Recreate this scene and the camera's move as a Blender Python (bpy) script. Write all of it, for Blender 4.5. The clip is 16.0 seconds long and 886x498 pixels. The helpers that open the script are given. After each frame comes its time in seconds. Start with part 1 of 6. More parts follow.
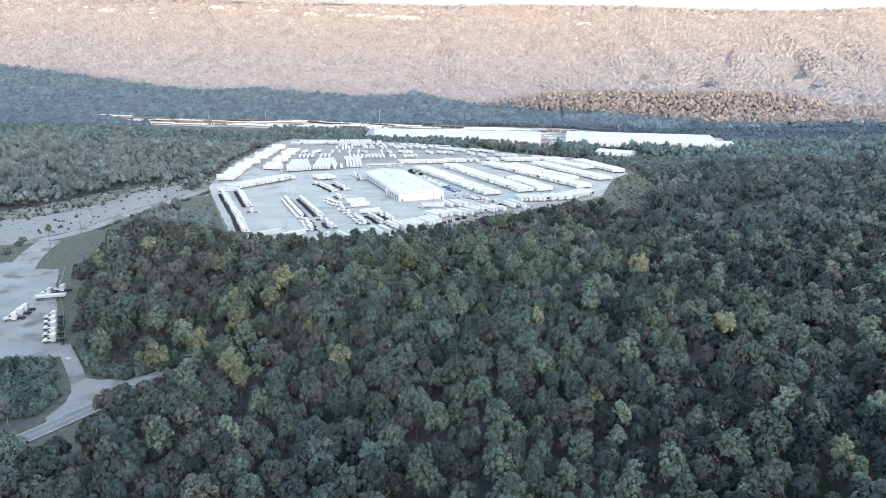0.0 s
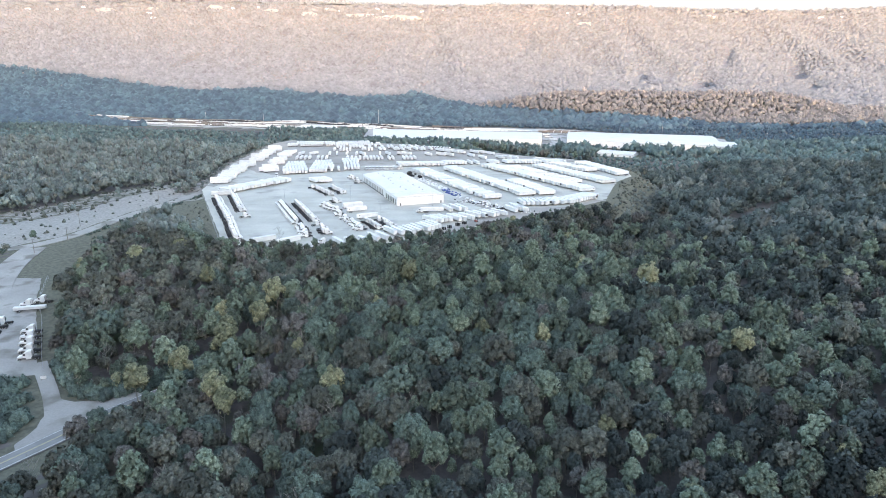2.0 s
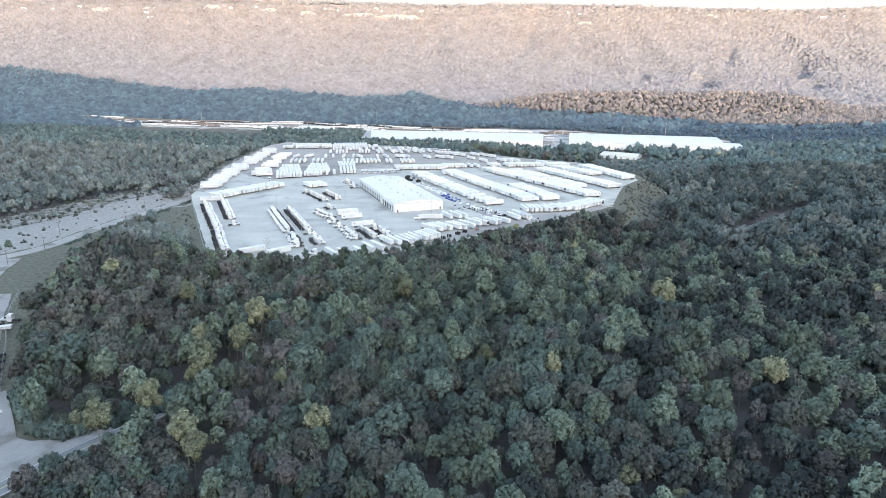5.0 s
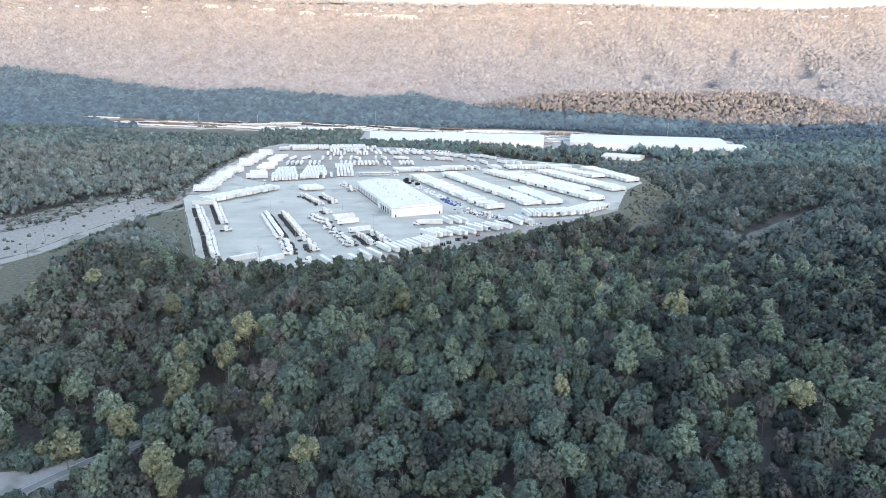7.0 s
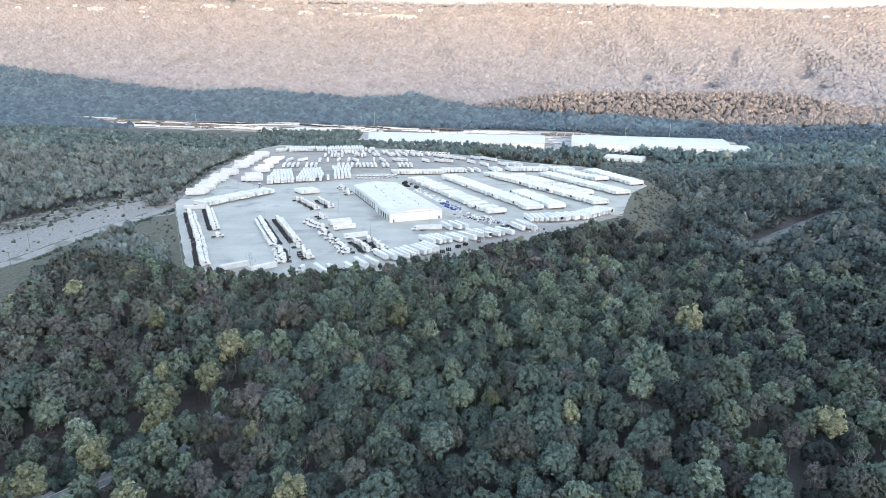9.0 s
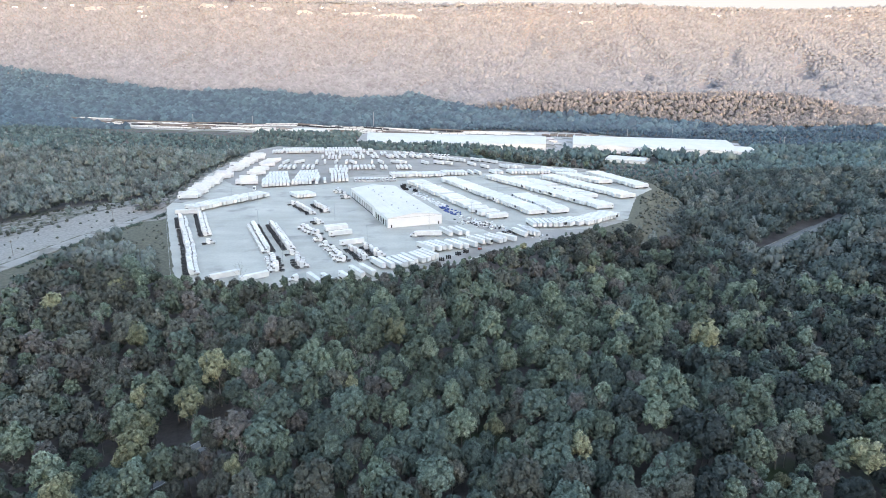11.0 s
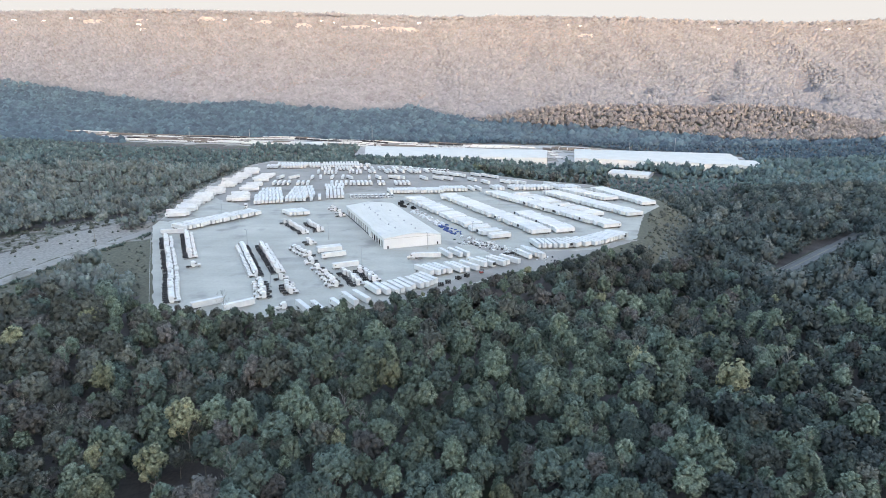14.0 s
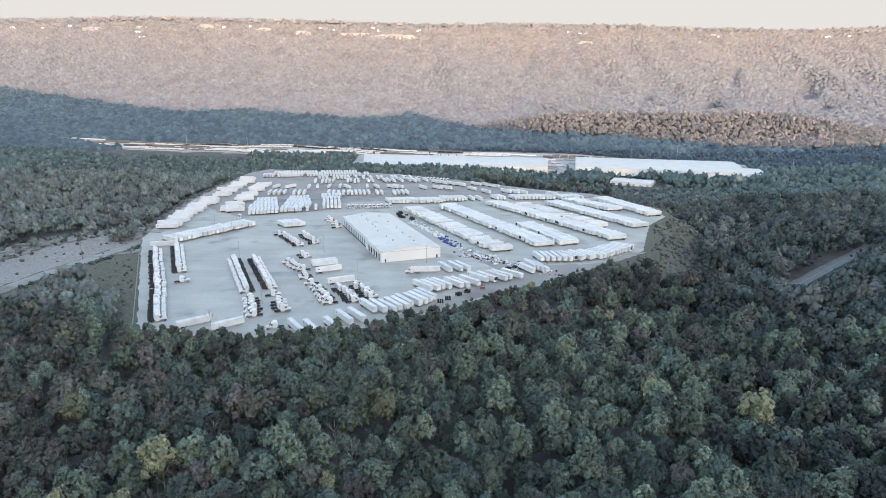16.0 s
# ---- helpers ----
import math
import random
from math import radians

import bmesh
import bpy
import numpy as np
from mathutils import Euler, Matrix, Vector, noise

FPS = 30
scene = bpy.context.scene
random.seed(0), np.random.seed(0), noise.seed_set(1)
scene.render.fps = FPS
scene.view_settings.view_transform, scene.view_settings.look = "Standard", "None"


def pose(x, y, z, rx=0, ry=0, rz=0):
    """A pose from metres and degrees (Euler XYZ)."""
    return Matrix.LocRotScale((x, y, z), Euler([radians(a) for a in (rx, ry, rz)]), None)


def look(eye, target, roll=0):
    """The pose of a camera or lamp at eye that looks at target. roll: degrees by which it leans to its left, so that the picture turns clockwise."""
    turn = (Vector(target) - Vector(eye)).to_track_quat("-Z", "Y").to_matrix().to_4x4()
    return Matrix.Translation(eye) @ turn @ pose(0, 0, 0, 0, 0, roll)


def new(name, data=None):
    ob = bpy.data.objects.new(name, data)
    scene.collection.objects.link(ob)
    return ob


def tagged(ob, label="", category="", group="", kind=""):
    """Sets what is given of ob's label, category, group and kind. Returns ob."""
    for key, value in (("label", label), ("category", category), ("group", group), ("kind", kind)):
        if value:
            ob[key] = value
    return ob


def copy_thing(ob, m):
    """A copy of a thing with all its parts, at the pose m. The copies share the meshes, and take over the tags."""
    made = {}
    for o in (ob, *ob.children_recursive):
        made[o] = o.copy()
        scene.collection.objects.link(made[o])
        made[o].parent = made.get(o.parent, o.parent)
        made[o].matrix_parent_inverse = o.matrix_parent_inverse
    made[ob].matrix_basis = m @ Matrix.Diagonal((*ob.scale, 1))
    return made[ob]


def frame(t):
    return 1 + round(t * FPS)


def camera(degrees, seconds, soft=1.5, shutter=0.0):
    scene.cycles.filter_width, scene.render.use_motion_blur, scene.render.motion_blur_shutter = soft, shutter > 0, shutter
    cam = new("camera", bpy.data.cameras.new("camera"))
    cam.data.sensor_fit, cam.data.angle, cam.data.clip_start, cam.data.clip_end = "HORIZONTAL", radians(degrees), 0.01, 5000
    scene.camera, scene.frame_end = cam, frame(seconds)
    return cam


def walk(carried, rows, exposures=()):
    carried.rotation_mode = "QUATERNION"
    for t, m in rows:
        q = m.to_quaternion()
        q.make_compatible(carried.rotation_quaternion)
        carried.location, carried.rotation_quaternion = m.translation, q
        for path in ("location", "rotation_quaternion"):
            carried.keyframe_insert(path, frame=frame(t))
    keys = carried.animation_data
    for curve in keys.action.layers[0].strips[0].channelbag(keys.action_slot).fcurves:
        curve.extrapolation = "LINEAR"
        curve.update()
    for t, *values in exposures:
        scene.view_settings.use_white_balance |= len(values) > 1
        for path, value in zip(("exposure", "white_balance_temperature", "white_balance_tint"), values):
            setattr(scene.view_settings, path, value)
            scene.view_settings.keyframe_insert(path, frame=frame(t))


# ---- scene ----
# The drone flies level and straight ahead; near the end its gimbal tips up a little.
LENS, EYE, SPEED = 70.0, 113.0, 8.2
cam = camera(LENS, 16.0, soft=0.85)
TIPS = ((0.0, -16.323), (4.0, -16.323), (8.0, -16.323), (12.0, -16.323), (12.75, -16.323), (13.0, -16.323), (13.25, -16.29),
        (13.5, -16.155), (13.75, -15.75), (14.0, -15.25), (14.25, -14.87), (14.5, -14.665), (14.75, -14.65), (15.0, -14.649), (16.0, -14.63))
ROWS = [(t, pose(0, SPEED * t, EYE, 90 + tip, 0, 0.3677 - 0.01505 * t) @ pose(0, 0, 0, 0, 0, 0.2355)) for t, tip in TIPS]
walk(cam, ROWS, [(t, stops + 0.12, 7700, 20) for t, stops in ((0.0, 3.31), (4.0, 3.28), (8.0, 3.24), (12.5, 3.13), (13.5, 3.05), (14.5, 2.91), (16.0, 2.86))])

# ---- light ----
SUN_EL, SUN_AZ = radians(6.0), radians(166.0)
SUN_WAY = Vector((math.sin(SUN_AZ) * math.cos(SUN_EL), math.cos(SUN_AZ) * math.cos(SUN_EL), math.sin(SUN_EL)))
world = bpy.data.worlds.new("evening_sky")
scene.world = world
world.use_nodes = True
sky = world.node_tree.nodes.new("ShaderNodeTexSky")
sky.sky_type, sky.sun_disc = "NISHITA", False
sky.sun_elevation, sky.sun_rotation = SUN_EL, SUN_AZ
sky.altitude, sky.air_density, sky.dust_density, sky.ozone_density = 200, 1.0, 1.3, 1.6
world.node_tree.links.new(sky.outputs[0], world.node_tree.nodes["Background"].inputs[0])
world.node_tree.nodes["Background"].inputs[1].default_value = 0.15
lamp = bpy.data.lights.new("sun", "SUN")
lamp.energy, lamp.angle, lamp.color = 0.355, radians(0.5), (1.0, 0.955, 0.955)
new("sun", lamp).matrix_world = look(SUN_WAY * 1000, (0, 0, 0))

# ---- materials ----
def material(name, low, high, rough=0.8, scale=1.0, fine=8.0, bump=0.2, metal=0.0, spec=0.3, vary=0.0, space="Object", spots=None, clear=0.0):
    """Two-scale noise between two colours, bump, and a change of value from object to object."""
    m = bpy.data.materials.new(name)
    m.use_nodes = True
    t = m.node_tree
    out = t.nodes["Principled BSDF"]
    co = t.nodes.new("ShaderNodeTexCoord")
    big, small = t.nodes.new("ShaderNodeTexNoise"), t.nodes.new("ShaderNodeTexNoise")
    big.inputs["Scale"].default_value, small.inputs["Scale"].default_value = scale, fine
    big.inputs["Detail"].default_value, small.inputs["Detail"].default_value = 4, 3
    for n in (big, small):
        t.links.new(co.outputs[space], n.inputs["Vector"])
    mid = t.nodes.new("ShaderNodeMath")
    mid.operation = "MULTIPLY_ADD"
    mid.inputs[1].default_value = 0.45
    add = t.nodes.new("ShaderNodeMath")
    add.operation = "MULTIPLY_ADD"
    add.inputs[1].default_value = 0.75
    t.links.new(small.outputs[0], mid.inputs[0])
    mid.inputs[2].default_value = -0.1
    t.links.new(big.outputs[0], add.inputs[0])
    t.links.new(mid.outputs[0], add.inputs[2])
    ramp = t.nodes.new("ShaderNodeValToRGB")
    ramp.color_ramp.elements[0].color, ramp.color_ramp.elements[1].color = (*low, 1), (*high, 1)
    ramp.color_ramp.elements[0].position, ramp.color_ramp.elements[1].position = 0.3, 0.7
    t.links.new(add.outputs[0], ramp.inputs[0])
    colour = ramp.outputs[0]
    if spots:
        tint, size, edge = spots
        n = t.nodes.new("ShaderNodeTexNoise")
        n.inputs["Scale"].default_value, n.inputs["Detail"].default_value = size, 6
        t.links.new(co.outputs[space], n.inputs["Vector"])
        r = t.nodes.new("ShaderNodeMapRange")
        r.inputs[1].default_value, r.inputs[2].default_value = edge, edge + 0.12
        t.links.new(n.outputs[0], r.inputs[0])
        mix = t.nodes.new("ShaderNodeMixRGB")
        t.links.new(r.outputs[0], mix.inputs[0])
        t.links.new(colour, mix.inputs[1])
        mix.inputs[2].default_value = (*tint, 1)
        colour = mix.outputs[0]
    if vary:
        info, hsv = t.nodes.new("ShaderNodeObjectInfo"), t.nodes.new("ShaderNodeHueSaturation")
        for port, amount, rest in (("Value", vary, 1 - vary / 2), ("Hue", vary * 0.06, 0.5 - vary * 0.03)):
            k = t.nodes.new("ShaderNodeMath")
            k.operation = "MULTIPLY_ADD"
            k.inputs[1].default_value, k.inputs[2].default_value = amount, rest
            t.links.new(info.outputs["Random"], k.inputs[0])
            t.links.new(k.outputs[0], hsv.inputs[port])
        t.links.new(colour, hsv.inputs["Color"])
        colour = hsv.outputs[0]
    t.links.new(colour, out.inputs["Base Color"])
    out.inputs["Roughness"].default_value, out.inputs["Metallic"].default_value = rough, metal
    out.inputs["Specular IOR Level"].default_value = spec
    out.inputs["Coat Weight"].default_value = clear
    if bump:
        b = t.nodes.new("ShaderNodeBump")
        b.inputs["Strength"].default_value, b.inputs["Distance"].default_value = bump, 0.1
        t.links.new(small.outputs[0], b.inputs["Height"])
        t.links.new(b.outputs[0], out.inputs["Normal"])
    return m


def leaves(name, low, high, tree=0.12, leaf=0.28, vary=0.0, speckle=2.2, spreading=0.36):
    """Foliage: colour drifts from tree to tree and from one leaf clump to the next."""
    m = material(name, low, high, rough=0.65, scale=tree, fine=tree * 4, bump=0, spec=0.15, vary=vary)
    t = m.node_tree
    out = t.nodes["Principled BSDF"]
    old = out.inputs["Base Color"].links[0].from_socket
    geo, hsv, k = t.nodes.new("ShaderNodeNewGeometry"), t.nodes.new("ShaderNodeHueSaturation"), t.nodes.new("ShaderNodeMath")
    k.operation = "MULTIPLY_ADD"
    k.inputs[1].default_value, k.inputs[2].default_value = leaf * 2, 1 - leaf
    t.links.new(geo.outputs["Random Per Island"], k.inputs[0])
    t.links.new(k.outputs[0], hsv.inputs["Value"])
    t.links.new(old, hsv.inputs["Color"])
    # every tree has a tone of its own, also where trees share one mesh
    tone, info, both, wrap, level, shift, own = (t.nodes.new("ShaderNode" + n) for n in ("Attribute", "ObjectInfo", "Math", "Math", "MapRange", "MapRange", "HueSaturation"))
    tone.attribute_name = "tone"
    both.operation, wrap.operation = "ADD", "FRACT"
    t.links.new(tone.outputs["Fac"], both.inputs[0])
    t.links.new(info.outputs["Random"], both.inputs[1])
    t.links.new(both.outputs[0], wrap.inputs[0])
    for r, lo, hi, port in ((level, 1 - spreading, 1 + spreading * 1.15, "Value"), (shift, 0.512, 0.484, "Hue")):
        r.inputs["To Min"].default_value, r.inputs["To Max"].default_value = lo, hi
        t.links.new(wrap.outputs[0], r.inputs["Value"])
        t.links.new(r.outputs[0], own.inputs[port])
    t.links.new(hsv.outputs[0], own.inputs["Color"])
    hsv = own
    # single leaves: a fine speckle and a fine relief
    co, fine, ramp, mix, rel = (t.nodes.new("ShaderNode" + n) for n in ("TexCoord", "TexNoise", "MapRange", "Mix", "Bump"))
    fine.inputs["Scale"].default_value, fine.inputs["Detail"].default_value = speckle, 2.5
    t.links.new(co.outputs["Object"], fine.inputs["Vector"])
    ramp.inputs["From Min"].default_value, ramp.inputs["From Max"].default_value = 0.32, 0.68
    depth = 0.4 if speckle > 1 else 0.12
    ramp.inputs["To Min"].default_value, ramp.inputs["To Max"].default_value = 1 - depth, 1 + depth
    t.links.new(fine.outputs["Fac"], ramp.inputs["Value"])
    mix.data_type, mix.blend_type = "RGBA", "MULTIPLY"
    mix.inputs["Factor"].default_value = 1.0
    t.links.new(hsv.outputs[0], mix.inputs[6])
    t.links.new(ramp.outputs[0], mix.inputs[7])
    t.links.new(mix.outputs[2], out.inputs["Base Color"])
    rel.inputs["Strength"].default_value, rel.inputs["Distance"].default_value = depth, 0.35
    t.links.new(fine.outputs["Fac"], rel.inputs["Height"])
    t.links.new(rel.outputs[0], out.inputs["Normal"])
    return m


FLOOR = material("leaf_litter", (0.069, 0.062, 0.062), (0.144, 0.129, 0.124), 0.95, 0.08, 0.9, 0.6, spots=((0.05, 0.07, 0.035), 0.03, 0.55))
# ridge floor as pale as its trees, imitating haze over dark gaps
SLOPE = material("hazed_ridge_litter", (0.144, 0.138, 0.146), (0.218, 0.210, 0.221), 0.95, 0.02, 0.2, 0.5)
GRASS = material("dry_grass", (0.076, 0.079, 0.060), (0.139, 0.135, 0.103), 0.95, 0.05, 0.7, 0.6, spots=((0.058, 0.070, 0.050), 0.05, 0.55))
EARTH = material("bare_earth", (0.207, 0.199, 0.188), (0.315, 0.302, 0.282), 0.95, 0.06, 0.6, 0.5, spots=((0.115, 0.118, 0.10), 0.045, 0.50))
GRAVEL = material("pale_gravel", (0.233, 0.226, 0.214), (0.339, 0.329, 0.313), 0.95, 0.05, 1.5, 0.3, spots=((0.165, 0.155, 0.14), 0.07, 0.53))
PAVING = material("worn_concrete_paving", (0.353, 0.350, 0.320), (0.433, 0.429, 0.393), 0.85, 0.03, 0.6, 0.1, spots=((0.285, 0.282, 0.268), 0.045, 0.57))


def streaks(m, turn, along, across, depth):
    """Long faint wheel marks drawn out in one direction, multiplied into a material's colour."""
    t = m.node_tree
    out = t.nodes["Principled BSDF"]
    old = out.inputs["Base Color"].links[0].from_socket
    co, mp, no, ra, mx = (t.nodes.new("ShaderNode" + n) for n in ("TexCoord", "Mapping", "TexNoise", "MapRange", "Mix"))
    mp.inputs["Rotation"].default_value = (0, 0, radians(turn))
    mp.inputs["Scale"].default_value = (along, across, 1)
    no.inputs["Scale"].default_value, no.inputs["Detail"].default_value = 1.0, 3.0
    ra.inputs["From Min"].default_value, ra.inputs["From Max"].default_value = 0.35, 0.65
    ra.inputs["To Min"].default_value, ra.inputs["To Max"].default_value = 1 - depth, 1 + depth
    mx.data_type, mx.blend_type = "RGBA", "MULTIPLY"
    mx.inputs["Factor"].default_value = 1.0
    t.links.new(co.outputs["Object"], mp.inputs["Vector"])
    t.links.new(mp.outputs[0], no.inputs["Vector"])
    t.links.new(no.outputs["Fac"], ra.inputs["Value"])
    t.links.new(old, mx.inputs[6])
    t.links.new(ra.outputs[0], mx.inputs[7])
    t.links.new(mx.outputs[2], out.inputs["Base Color"])


def mixed_ground(name, under, over, mask):
    """Two ground materials; the mesh's own mask value, broken up by noise, says where the second one lies."""
    m = under.copy()
    m.name = name
    t = m.node_tree
    out = t.nodes["Principled BSDF"]
    old = out.inputs["Base Color"].links[0].from_socket
    ramp = [n for n in over.node_tree.nodes if n.type == "VALTORGB"][0].color_ramp
    at, co, no, fine, add, edge, tone, mix = (t.nodes.new("ShaderNode" + n) for n in ("Attribute", "TexCoord", "TexNoise", "TexNoise", "Math", "MapRange", "ValToRGB", "Mix"))
    at.attribute_name = mask
    for n, scale in ((no, 0.16), (fine, 0.5)):
        n.inputs["Scale"].default_value, n.inputs["Detail"].default_value = scale, 5
        t.links.new(co.outputs["Object"], n.inputs["Vector"])
    add.operation = "ADD"
    t.links.new(at.outputs["Fac"], add.inputs[0])
    t.links.new(no.outputs["Fac"], add.inputs[1])
    edge.inputs["From Min"].default_value, edge.inputs["From Max"].default_value = 0.9, 1.1
    t.links.new(add.outputs[0], edge.inputs["Value"])
    for i in (0, 1):
        tone.color_ramp.elements[i].color, tone.color_ramp.elements[i].position = ramp.elements[i].color, (0.35, 0.68)[i]
    t.links.new(fine.outputs["Fac"], tone.inputs[0])
    mix.data_type = "RGBA"
    t.links.new(edge.outputs[0], mix.inputs["Factor"])
    t.links.new(old, mix.inputs[6])
    t.links.new(tone.outputs[0], mix.inputs[7])
    t.links.new(mix.outputs[2], out.inputs["Base Color"])
    return m


GROUND = mixed_ground("wood_floor_grass_and_bare_earth", mixed_ground("wood_floor_and_dry_grass", FLOOR, GRASS, "bare"), EARTH, "earth")
streaks(PAVING, -68, 0.02, 0.11, 0.05)
streaks(PAVING, 0, 0.07, 0.05, 0.05)
BALLAST = material("pale_rail_ballast", (0.32, 0.315, 0.31), (0.46, 0.45, 0.44), 0.95, 0.02, 0.2, 0.2, spots=((0.24, 0.22, 0.20), 0.03, 0.54))
DIRT = material("packed_brown_dirt", (0.255, 0.242, 0.228), (0.34, 0.322, 0.302), 0.95, 0.05, 0.8, 0.3, spots=((0.205, 0.19, 0.172), 0.03, 0.56))
ASPHALT = material("grey_asphalt", (0.16, 0.16, 0.16), (0.24, 0.24, 0.238), 0.9, 0.15, 3.0, 0.2)
WHITE = material("white_vehicle_paint", (0.567, 0.578, 0.583), (0.719, 0.719, 0.713), 0.4, 0.5, 4.0, 0, spec=0.5, vary=0.12)
PANEL = material("white_trailer_panel", (0.517, 0.528, 0.534), (0.682, 0.682, 0.670), 0.5, 0.3, 3.0, 0.03, spec=0.4, vary=0.16)
ALLOY = material("dull_aluminium", (0.45, 0.46, 0.47), (0.62, 0.62, 0.62), 0.45, 0.8, 6.0, 0.05, metal=0.6, vary=0.2)
STEEL = material("black_chassis_steel", (0.018, 0.019, 0.022), (0.05, 0.05, 0.055), 0.7, 1.0, 8.0, 0.1, vary=0.3)
RUBBER = material("tyre_rubber", (0.015, 0.015, 0.016), (0.035, 0.035, 0.035), 0.85, 2.0, 12.0, 0.1)
GLASS = material("dark_window_glass", (0.01, 0.012, 0.015), (0.025, 0.028, 0.03), 0.08, 0.4, 2.0, 0, spec=0.6)
GREY = material("galvanised_steel", (0.28, 0.29, 0.30), (0.42, 0.42, 0.42), 0.5, 1.0, 9.0, 0.05, metal=0.5)
ROOF = material("pale_metal_roof", (0.53, 0.527, 0.50), (0.61, 0.607, 0.58), 0.55, 0.05, 0.8, 0.05, spots=((0.46, 0.465, 0.47), 0.09, 0.6))
CLAD = material("white_wall_cladding", (0.60, 0.61, 0.62), (0.70, 0.71, 0.715), 0.6, 0.06, 1.2, 0.05)
SHUTTER = material("grey_door_panels", (0.22, 0.225, 0.23), (0.32, 0.325, 0.33), 0.6, 0.5, 4.0, 0.05, vary=0.3)
DARK = material("interior_shade", (0.03, 0.033, 0.04), (0.06, 0.065, 0.075), 0.9, 0.5, 4.0, 0)
BLUE = material("blue_barrel_plastic", (0.03, 0.06, 0.20), (0.06, 0.11, 0.30), 0.5, 1.0, 6.0, 0, vary=0.4)
RED = material("faded_red_paint", (0.25, 0.06, 0.05), (0.38, 0.10, 0.08), 0.6, 1.0, 6.0, 0)
GREEN = material("green_tank_paint", (0.05, 0.16, 0.10), (0.08, 0.24, 0.15), 0.6, 1.0, 6.0, 0)
RUST = material("brown_freight_paint", (0.11, 0.095, 0.09), (0.22, 0.185, 0.17), 0.8, 0.4, 3.0, 0.1, vary=0.6)
WOOD = material("weathered_pole_wood", (0.16, 0.14, 0.12), (0.28, 0.25, 0.21), 0.9, 0.6, 6.0, 0.2)
ROCK = material("sandstone_cliff", (0.22, 0.22, 0.225), (0.34, 0.335, 0.335), 0.95, 0.03, 0.3, 0.8)
BARK = material("grey_bark", (0.12, 0.11, 0.10), (0.24, 0.22, 0.19), 0.95, 0.5, 5.0, 0.5)
PALE = material("pale_bark", (0.20, 0.19, 0.175), (0.33, 0.315, 0.29), 0.95, 0.5, 5.0, 0.3)
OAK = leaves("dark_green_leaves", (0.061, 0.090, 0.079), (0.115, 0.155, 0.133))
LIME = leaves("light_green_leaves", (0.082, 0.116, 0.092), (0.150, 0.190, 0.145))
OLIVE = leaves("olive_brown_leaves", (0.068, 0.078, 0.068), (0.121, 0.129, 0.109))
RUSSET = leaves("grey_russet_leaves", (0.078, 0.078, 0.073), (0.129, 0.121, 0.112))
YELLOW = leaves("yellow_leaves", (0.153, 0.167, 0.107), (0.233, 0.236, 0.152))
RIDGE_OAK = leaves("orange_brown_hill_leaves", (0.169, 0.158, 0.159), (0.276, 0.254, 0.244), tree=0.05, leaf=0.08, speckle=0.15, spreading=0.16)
# paled and cooled: distance haze is put into the ridge leaves
AUTUMN = leaves("hazed_ridge_leaves", (0.129, 0.137, 0.156), (0.181, 0.191, 0.214), tree=0.02, leaf=0.04, speckle=0.06, spreading=0.09)
# dimness of the near and right-hand woods is put into this green
SHADE = leaves("darkened_green_leaves", (0.033, 0.045, 0.044), (0.060, 0.074, 0.071))
# haze over the farther slopes is put into these paler, bluer leaf colours
HAZED = leaves("hazed_olive_slope_leaves", (0.110, 0.127, 0.121), (0.173, 0.193, 0.182), tree=0.05, leaf=0.12, speckle=0.9, spreading=0.3)
DUSK = leaves("hazed_blue_slope_leaves", (0.064, 0.095, 0.095), (0.105, 0.145, 0.142), tree=0.05, leaf=0.12, speckle=0.9, spreading=0.3)
WEST = leaves("hazed_green_slope_leaves", (0.110, 0.143, 0.139), (0.180, 0.219, 0.207), tree=0.05, leaf=0.12, speckle=0.9, spreading=0.3)
# darkened green: shade on the eastern hill is put into the colour
EAST_SHADE = leaves("shaded_east_leaves", (0.055, 0.075, 0.075), (0.095, 0.124, 0.118), tree=0.05, leaf=0.12, speckle=0.9, spreading=0.3)
# valley shade and blue haze are both put into this leaf colour
FOOT_SHADE = leaves("foot_shade_leaves", (0.053, 0.086, 0.116), (0.087, 0.134, 0.173), tree=0.03, leaf=0.1, speckle=0.4, spreading=0.2)
# bluer than the leaves themselves: valley haze is in the colour
VALLEY = leaves("hazed_valley_leaves", (0.065, 0.103, 0.106), (0.111, 0.162, 0.166), tree=0.03, leaf=0.12, speckle=0.5, spreading=0.22)

